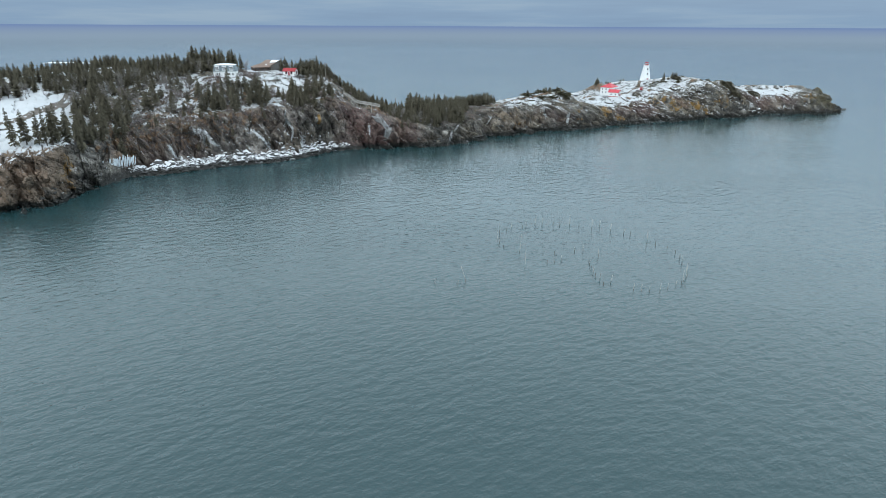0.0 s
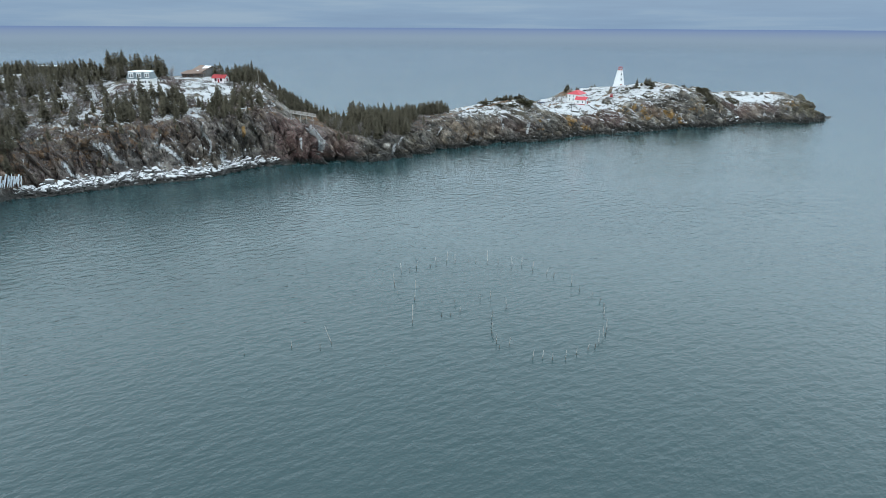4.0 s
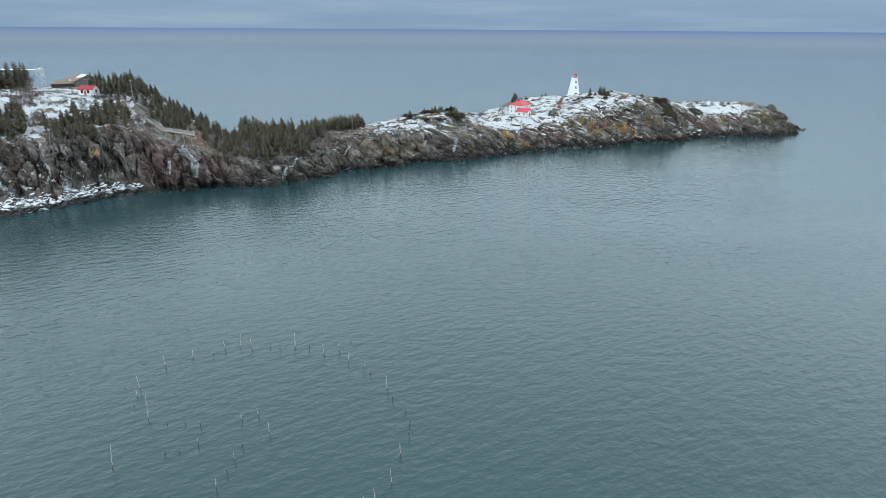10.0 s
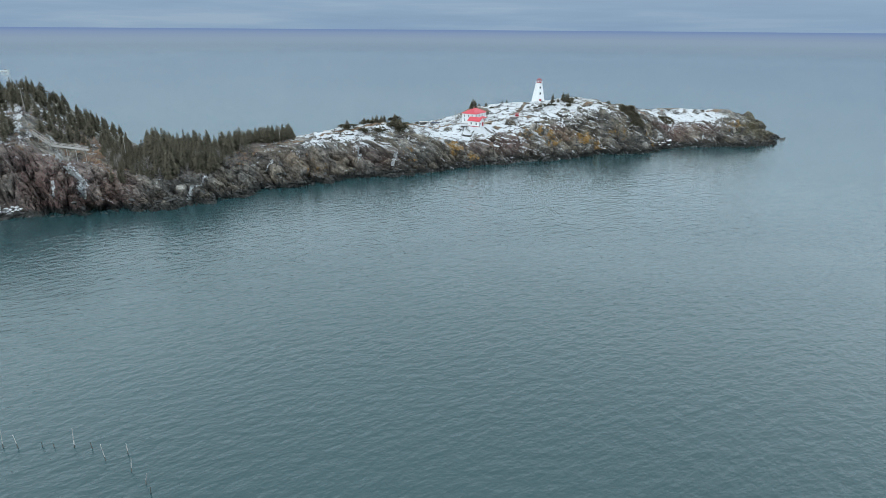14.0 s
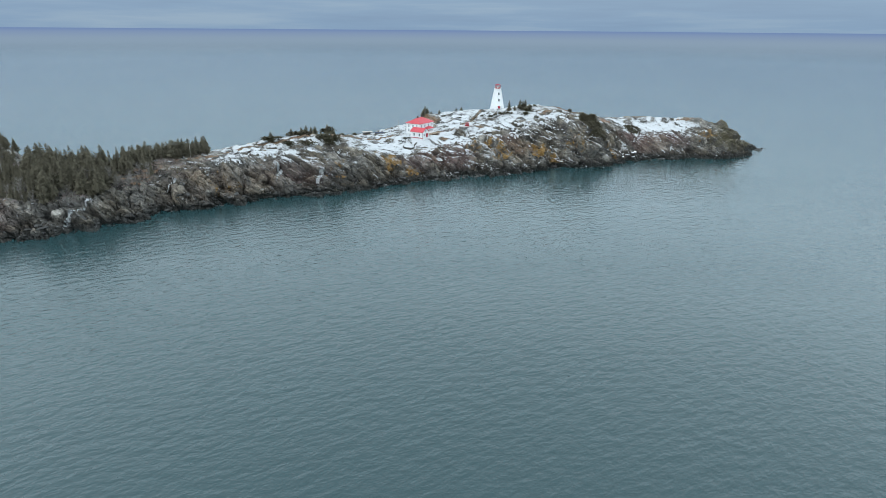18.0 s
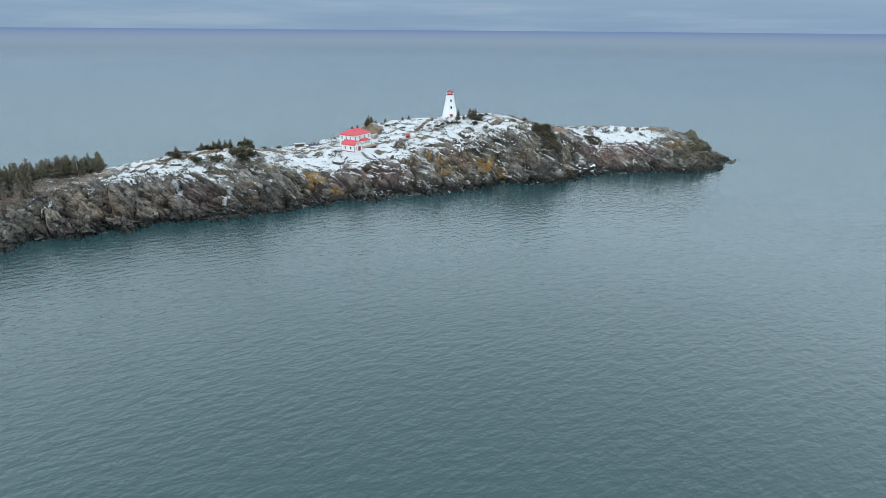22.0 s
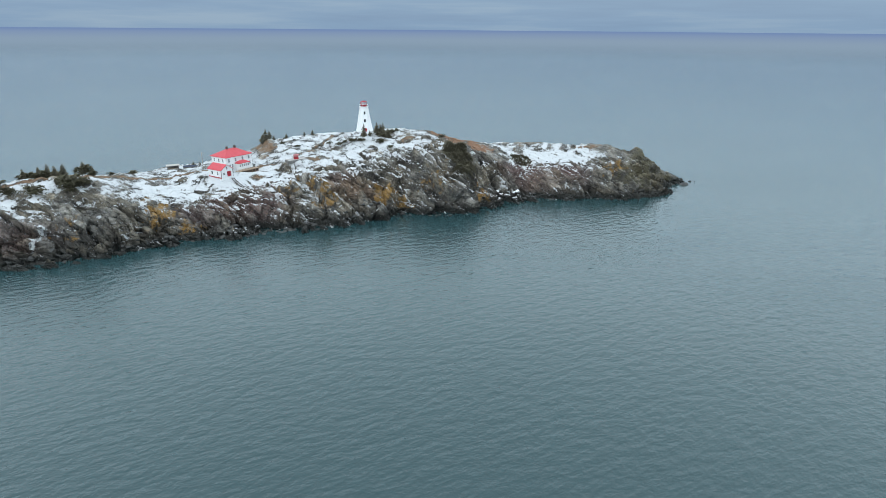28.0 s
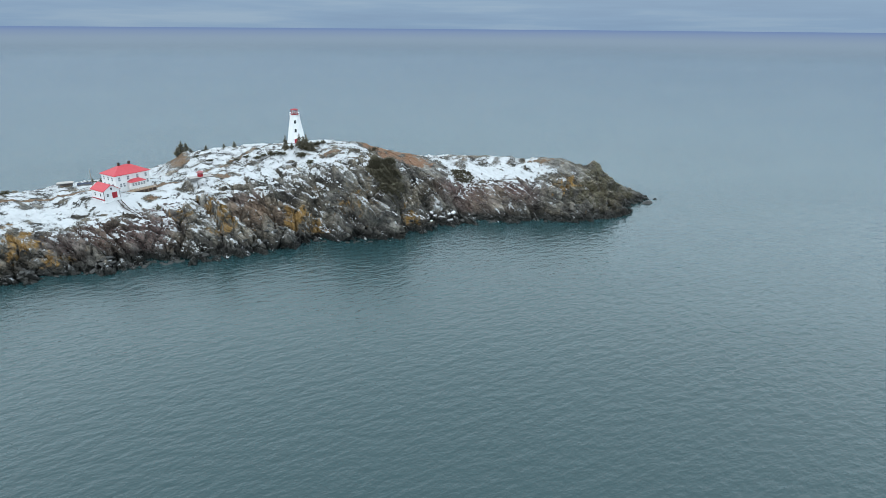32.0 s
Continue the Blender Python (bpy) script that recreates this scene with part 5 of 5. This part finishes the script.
mat_of_scrub(201, 256, 277, 4, 30, 13000, 1.0, NEEDLE, "creeping_juniper", "dark creeping juniper hanging down the cliff", shape=lambda s, d, r: ((s - 266) / 6.5) ** 2 + ((d - 16) / 9.5) ** 2 < r.uniform(0.6, 1.1))
mat_of_scrub(202, 300, 310, 19, 29, 700, 0.8, NEEDLE, "creeping_juniper", "dark creeping juniper on the cliff edge", shape=lambda s, d, r: ((s - 305) / 4) ** 2 + ((d - 24) / 4.5) ** 2 < r.uniform(0.6, 1.1))
mat_of_scrub(203, -190, -60, 12, 92, 17000, 1.5, TWIG, "brush", "brown leafless brush on the steep slope", shape=lambda s, d, r: blot(s, d) > (-0.05 if d < 36 else 0.2))
mat_of_scrub(204, -66, 62, 9, 58, 8000, 1.0, TWIG, "brush", "reddish brown leafless brush on the neck", shape=lambda s, d, r: blot(s, d) > -0.1 and d > edge_d(s) * 0.7)
mat_of_scrub(205, 90, 240, 14, 50, 2600, 0.4, TWIG, "brush", "brown leafless brush among rocks", shape=lambda s, d, r: blot(s * 1.7, d * 1.7) > 0.28)
for k in (*KINDS, *BUSHES, *BARES):
    for o in (*k.children_recursive, k):
        bpy.data.objects.remove(o)

# ---- shore ----


def make_boulder_stuff():
    m, nt, b = material("shore_boulder_with_snow_cap")
    p = place(nt)
    g = nt.nodes.new("ShaderNodeNewGeometry")
    nz = nt.nodes.new("ShaderNodeSeparateXYZ")
    nt.links.new(g.outputs["Normal"], nz.inputs[0])
    pz = nt.nodes.new("ShaderNodeSeparateXYZ")
    nt.links.new(g.outputs["Position"], pz.inputs[0])
    n = noise_of(nt, p, 1.3, 6, 0.62)
    oi = nt.nodes.new("ShaderNodeObjectInfo")
    rock = ramp(nt, n, (0.3, (0.045, 0.044, 0.044)), (0.55, (0.13, 0.125, 0.12)), (0.75, (0.22, 0.21, 0.20)))
    wet = step(nt, maths(nt, "ADD", pz.outputs[2], n), 3.0, 1.9)
    rock = mix(nt, wet, rock, (0.022, 0.021, 0.019))
    lie = maths(nt, "ADD", nz.outputs[2], maths(nt, "MULTIPLY", maths(nt, "SUBTRACT", n, 0.5), 0.8))
    lie = maths(nt, "ADD", lie, maths(nt, "MULTIPLY", maths(nt, "SUBTRACT", oi.outputs["Random"], 0.5), 0.35))
    snow = maths(nt, "MULTIPLY", step(nt, lie, 0.5, 0.74), maths(nt, "SUBTRACT", 1.0, wet))
    setc(nt, b, mix(nt, snow, rock, (0.68, 0.69, 0.70)))
    b.inputs["Roughness"].default_value = 0.8
    bump(nt, b, n, 0.5, 0.25)
    return m


BOULDER = make_boulder_stuff()
WETSTONE = make_plain("wet_dark_stone", (0.05, 0.048, 0.044), 0.5, 0.5, 1.5)


def boulder_mesh(seed, name="boulder"):
    rng = random.Random(seed)
    bm = bmesh.new()
    bmesh.ops.create_icosphere(bm, subdivisions=2, radius=1.0)
    cuts = [(Vector((rng.gauss(0, 1), rng.gauss(0, 1), rng.gauss(0, 1))).normalized(), rng.uniform(0.55, 0.85)) for _ in range(9)]
    for v in bm.verts:
        for n, k in cuts:
            over = v.co.dot(n) - k
            if over > 0:
                v.co -= n * over
        v.co += Vector((rng.uniform(-1, 1), rng.uniform(-1, 1), rng.uniform(-1, 1))) * 0.04
        v.co.z *= 0.72
    me = bpy.data.meshes.new(name)
    bm.to_mesh(me)
    bm.free()
    me.materials.append(BOULDER)
    return me


STONES = [boulder_mesh(300 + i) for i in range(8)]
rng = random.Random(77)
count = 0
while count < 290:
    s = rng.uniform(-166, -58)
    d = rng.uniform(-0.5, 8.5)
    if d > 0.95 * float(bench(s)) + 0.4 or (-92 < s < -82 and rng.random() < 0.6) or at_sd(s, d)[2] > 5.5:
        continue
    size = rng.choice((0.6, 0.7, 0.8, 0.95, 1.1, 1.4, 1.9))
    x, y, z = at_sd(s, d)
    ob = new("boulder", STONES[rng.randrange(8)])
    ob.matrix_basis = pose(x, y, max(z, -0.3) + size * 0.25, rng.uniform(-25, 25), rng.uniform(-25, 25), rng.uniform(0, 360)) @ Matrix.Diagonal((size * rng.uniform(0.9, 1.5), size, size * rng.uniform(0.7, 1.1), 1))
    tagged(ob, "grey shore boulder with a cap of snow", "boulder", "boulders along the foot of the cliff")
    count += 1

for i in range(60):
    s, d = rng.uniform(275, 290), rng.uniform(-0.8, 7)
    x, y, z = at_sd(s, d)
    size = rng.choice((0.5, 0.6, 0.8, 1.0, 1.3))
    if z > 4.5:
        continue
    ob = new("boulder", STONES[rng.randrange(8)])
    ob.matrix_basis = pose(x, y, max(z, -0.3) + size * 0.2, rng.uniform(-25, 25), rng.uniform(-25, 25), rng.uniform(0, 360)) @ Matrix.Diagonal((size * rng.uniform(0.9, 1.4), size, size * rng.uniform(0.8, 1.2), 1))
    tagged(ob, "large grey boulder fallen below the gully", "boulder", "boulders below the gully")

verts, faces = [], []
proto = [([tuple(v.co) for v in m.vertices], [tuple(f.vertices) for f in m.polygons]) for m in STONES[:4]]
for i in range(1300):
    s = rng.uniform(-170, -56)
    d = rng.uniform(0.2, 1.0) * float(bench(s))
    x, y, z = at_sd(s, d)
    if z > 5.5:
        continue
    size = rng.uniform(0.3, 0.85)
    m = pose(x, y, max(z, 0.2) + 0.2, rng.uniform(-30, 30), rng.uniform(-30, 30), rng.uniform(0, 360)) @ Matrix.Diagonal((size * 1.3, size, size * 0.8, 1))
    vs, fs = proto[i % 4]
    o = len(verts)
    verts += [m @ Vector(v) for v in vs]
    faces += [tuple(o + k for k in f) for f in fs]
tagged(new("scree", mesh_of("scree", verts, faces, BOULDER)), "snow-dusted broken stones at the foot of the cliff", "scree", kind="stuff")

# dark stones at the water's edge all along, one mass
verts, faces = [], []
proto = [([tuple(v.co) for v in m.vertices], [tuple(f.vertices) for f in m.polygons]) for m in STONES[:4]]
for i in range(420):
    s = rng.uniform(-215, 376)
    d = rng.uniform(-1.0, 2.2)
    x, y, z = at_sd(s, d)
    size = rng.uniform(0.4, 1.3)
    m = pose(x, y, max(z, -0.4) + 0.1, rng.uniform(-30, 30), rng.uniform(-30, 30), rng.uniform(0, 360)) @ Matrix.Diagonal((size * 1.3, size, size * 0.7, 1))
    vs, fs = proto[i % 4]
    o = len(verts)
    verts += [m @ Vector(v) for v in vs]
    faces += [tuple(o + k for k in f) for f in fs]
tagged(new("shore_stones", mesh_of("shore_stones", verts, faces, WETSTONE)), "dark wet stones along the waterline", "stones", kind="stuff")


def islet(x, y, sx, sy, sz, seed, label):
    ob = new("rock_islet", boulder_mesh(seed, "rock_islet"))
    ob.matrix_basis = pose(x, y, 0.1, 0, 0, 25) @ Matrix.Diagonal((sx, sy, sz, 1))
    ob.data.materials[0] = WETSTONE
    tagged(ob, label, "rock")


islet(343.0, 530.5, 3.6, 1.6, 1.7, 401, "low dark rock awash off the tip of the point")
islet(-60.0, 340.0, 2.6, 1.4, 0.9, 402, "flat wet rock awash below the cliff")

ICE = make_plain("frozen_seep_ice", (0.60, 0.65, 0.68), 0.35, 0.2, 1.0, streak=True)


def icefall(s0, s1, d, zlow, zhigh, n):
    rng = random.Random(55)
    x0, y0, _ = at_sd((s0 + s1) / 2, d)
    t = thing("icefall", pose(x0, y0, 0), "curtain of white icicles frozen on the cliff", "icicles")
    for i in range(n):
        s = s0 + (s1 - s0) * (i + rng.uniform(0.2, 0.8)) / n
        x, y, _ = at_sd(s, d - 1.0)
        top = zhigh * rng.uniform(0.62, 1.0)
        low = zlow + (top - zlow) * rng.choice((0.0, 0.1, 0.3, 0.5))
        w = rng.uniform(0.14, 0.42)
        part("icicle", bar((x - x0 + rng.uniform(-0.3, 0.3), y - y0 - 0.6, low), (x - x0 - 0.3, y - y0 + 1.4, top), w * 0.25, w, 6), ICE, t)
    return t


icefall(-181, -167, 7.0, 4.0, 9.6, 64)

# ---- fishing weir ----
STAKE = make_plain("pale_bare_stake", (0.52, 0.50, 0.46), 0.8, 0.35, 2.0)
STAKE_DARK = make_plain("weed_dark_stake", (0.12, 0.115, 0.10), 0.8, 0.3, 2.0)
OUTER = ("17.1,197.9,3.2 19.5,199.3,0.8 21.4,201.8,2.4 25.5,203.1,0.9 27.2,205.8,2.2 30.4,206.6,3.6 33.0,206.6,2.9 37.0,207.0,1.0 39.3,206.7,0.8 42.8,206.8,3.7 46.2,206.4,1.4 "
         "50.1,203.4,3.4 53.2,204.9,2.3 55.9,200.5,2.7 59.6,197.7,2.0 61.3,195.7,1.3 65.3,190.0,3.4 66.7,186.0,1.4 69.3,182.6,1.0 70.4,178.4,1.3 70.5,174.8,1.5 69.3,169.8,2.8")
NEAR = ("68.3,163.2,3.0 67.3,160.4,0.9 66.2,158.4,3.6 64.8,156.5,3.4 63.5,154.6,1.2 "
         "61.7,153.8,1.7 58.7,151.6,1.6 55.8,149.4,2.6 53.0,149.4,1.9 50.9,149.7,2.2 48.8,149.9,2.4")
WINGS = ("15.8,189.2,3.5 16.1,187.1,1.7 17.1,183.7,0.7 21.8,179.5,5.8 25.6,178.6,0.4 29.0,178.5,0.7 32.4,177.3,1.2 21.8,166.5,4.7 28.9,170.1,0.9 31.2,170.6,0.6 33.6,172.7,1.6 "
         "39.1,179.7,1.6 42.0,180.6,2.3 45.5,175.1,2.9 41.8,171.5,1.2 41.3,168.6,1.7 41.1,165.5,1.0 40.7,161.7,2.7 40.9,159.5,1.3 41.5,156.7,2.6 44.2,155.5,2.3 41.9,154.2,0.9")
LEAD = "-14.2,151.0,0.5 -4.5,153.8,1.7 1.8,153.9,1.2 4.1,155.9,4.6 270.4,470.3,1.5"
rng = random.Random(9)
for text in (OUTER, NEAR, WINGS, LEAD):
    for p in text.split():
        x, y, h = (float(v) for v in p.split(","))
        pale = h > 1.55
        t = thing("weir_stake", pose(x, y, 0, rng.uniform(-6, 6), -18 if h == 4.6 else rng.uniform(-6, 6), 0 if h == 4.6 else rng.uniform(0, 360)), "tall pale wooden stake of a fishing weir" if pale else "short dark stump of a weir stake in the sea", "stake", "stakes of the fishing weir")
        wetline = min(h * 0.4, rng.uniform(0.5, 1.0)) if pale else h
        part("foot", bar((0, 0, -2.0), (0, 0, wetline), 0.08, 0.07, 7), STAKE_DARK, t, "dark weed-covered foot")
        if pale:
            part("shaft", bar((0, 0, wetline), (rng.uniform(-0.1, 0.1), 0, h), rng.uniform(0.06, 0.085), 0.045, 7), STAKE, t)

# ---- boat under way, far off ----
FOAM = make_plain("white_foam", (0.75, 0.78, 0.80), 0.7, 0.15, 0.3)


def fishing_boat(x, y, turn):
    t = thing("fishing_boat", pose(x, y, 0, 0, 0, turn), "small white fishing boat far out at sea", "boat")
    part("hull", solid([(-6, -1.6, -0.4), (4, -1.6, -0.4), (6.4, 0, -0.2), (4, 1.6, -0.4), (-6, 1.6, -0.4), (-6.2, -2.1, 1.3), (4.2, -2.1, 1.7), (7.6, 0, 2.4), (4.2, 2.1, 1.7), (-6.2, 2.1, 1.3)],
                       [(4, 3, 2, 1, 0), (0, 1, 6, 5), (1, 2, 7, 6), (2, 3, 8, 7), (3, 4, 9, 8), (4, 0, 5, 9), (5, 6, 7, 8, 9)]), WHITE, t)
    c = part("cabin", box((0.2, -1.4, 1.4), (3.6, 1.4, 3.9), 0.1), WHITE, t)
    part("cabin_window", box((0.6, -1.45, 2.7), (3.64, 1.45, 3.4)), GLASS, c, "dark cabin windows")
    part("mast", bar((0.0, 0, 3.5), (0, 0, 6.5), 0.1, 0.06), IRON, t)


fishing_boat(-600.0, 1137.0, 12.0)
wake = []
for i in range(40):
    f = i / 39
    cx, cy = -606.0 - 120 * f, 1136.0 + 8 * f
    w = 7.0 + 9.0 * f
    wake += [(cx, cy - w, 0.12), (cx, cy + w, 0.12)]
wk = new("boat_wake", mesh_of("boat_wake", wake, [(2 * i, 2 * i + 1, 2 * i + 3, 2 * i + 2) for i in range(39)], FOAM))
tagged(wk, "long white foaming wake behind a boat", "wake", kind="stuff")

# ---- drive across the snowy field ----
TRACK = make_plain("gravel_track", (0.16, 0.135, 0.115), 0.9, 0.35, 1.2)


def draped_strip(points, width, mat, name, label, lift=0.12):
    """A road that follows the ground."""
    line = []
    for (ax, ay), (bx, by) in zip(points, points[1:]):
        n = max(2, int(math.hypot(bx - ax, by - ay) / 1.5))
        line += [(ax + (bx - ax) * i / n, ay + (by - ay) * i / n) for i in range(n)]
    line.append(points[-1])
    verts = []
    for i, (x, y) in enumerate(line):
        x1, y1 = line[min(i + 1, len(line) - 1)]
        x0, y0 = line[max(i - 1, 0)]
        k = math.hypot(x1 - x0, y1 - y0) or 1
        nx, ny = -(y1 - y0) / k, (x1 - x0) / k
        for o in (-0.5, -0.2, 0.2, 0.5):
            px, py = x + nx * o * width, y + ny * o * width
            verts.append((px, py, ground(px, py) + lift))
    faces = [(4 * i + j, 4 * i + j + 1, 4 * i + j + 5, 4 * i + j + 4) for i in range(len(line) - 1) for j in range(3)]
    tagged(new(name, mesh_of(name, verts, faces, mat)), label, "road", kind="structure")


draped_strip([(-212.0, 230.0), (-200.0, 242.0), (-188.5, 254.0), (-184.5, 268.0), (-184.5, 287.0), (-187.0, 303.0), (-193.0, 318.0)], 3.4, TRACK, "road", "bare gravel drive across the snowy field")

# ---- far sea up to the horizon: a raised glowing ring with painted haze ----
fm, fnt, fb = material("glowing_hazy_far_sea")
fp = place(fnt)
fz = fnt.nodes.new("ShaderNodeSeparateXYZ")
fnt.links.new(fp, fz.inputs[0])
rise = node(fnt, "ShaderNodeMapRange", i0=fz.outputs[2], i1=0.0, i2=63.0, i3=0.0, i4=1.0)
# sea and haze colours painted by height; the ring emits them itself
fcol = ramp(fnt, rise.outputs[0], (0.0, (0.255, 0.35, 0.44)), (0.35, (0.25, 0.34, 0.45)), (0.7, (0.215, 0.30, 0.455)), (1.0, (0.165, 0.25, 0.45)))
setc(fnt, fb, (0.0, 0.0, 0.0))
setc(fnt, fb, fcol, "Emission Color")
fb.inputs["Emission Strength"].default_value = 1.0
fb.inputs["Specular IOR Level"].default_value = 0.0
# fades in outward, so the painted haze covers where the water ends
clear_air = fnt.nodes.new("ShaderNodeBsdfTransparent")
veil = fnt.nodes.new("ShaderNodeMixShader")
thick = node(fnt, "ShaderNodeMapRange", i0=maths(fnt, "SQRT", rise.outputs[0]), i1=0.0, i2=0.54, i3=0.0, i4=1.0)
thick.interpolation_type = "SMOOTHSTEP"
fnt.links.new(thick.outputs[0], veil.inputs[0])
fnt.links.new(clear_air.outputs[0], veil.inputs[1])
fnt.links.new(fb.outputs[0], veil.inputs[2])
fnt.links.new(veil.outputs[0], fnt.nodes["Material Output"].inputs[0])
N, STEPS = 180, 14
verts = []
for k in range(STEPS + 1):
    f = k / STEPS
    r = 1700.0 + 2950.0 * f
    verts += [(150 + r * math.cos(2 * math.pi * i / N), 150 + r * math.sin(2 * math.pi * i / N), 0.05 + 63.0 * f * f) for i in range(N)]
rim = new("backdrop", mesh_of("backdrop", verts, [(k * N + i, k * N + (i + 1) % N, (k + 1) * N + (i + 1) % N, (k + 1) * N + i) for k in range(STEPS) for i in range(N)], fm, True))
tagged(rim, "glowing blue-grey backdrop ring painted as hazy open sea at the horizon", "sea horizon", kind="structure")
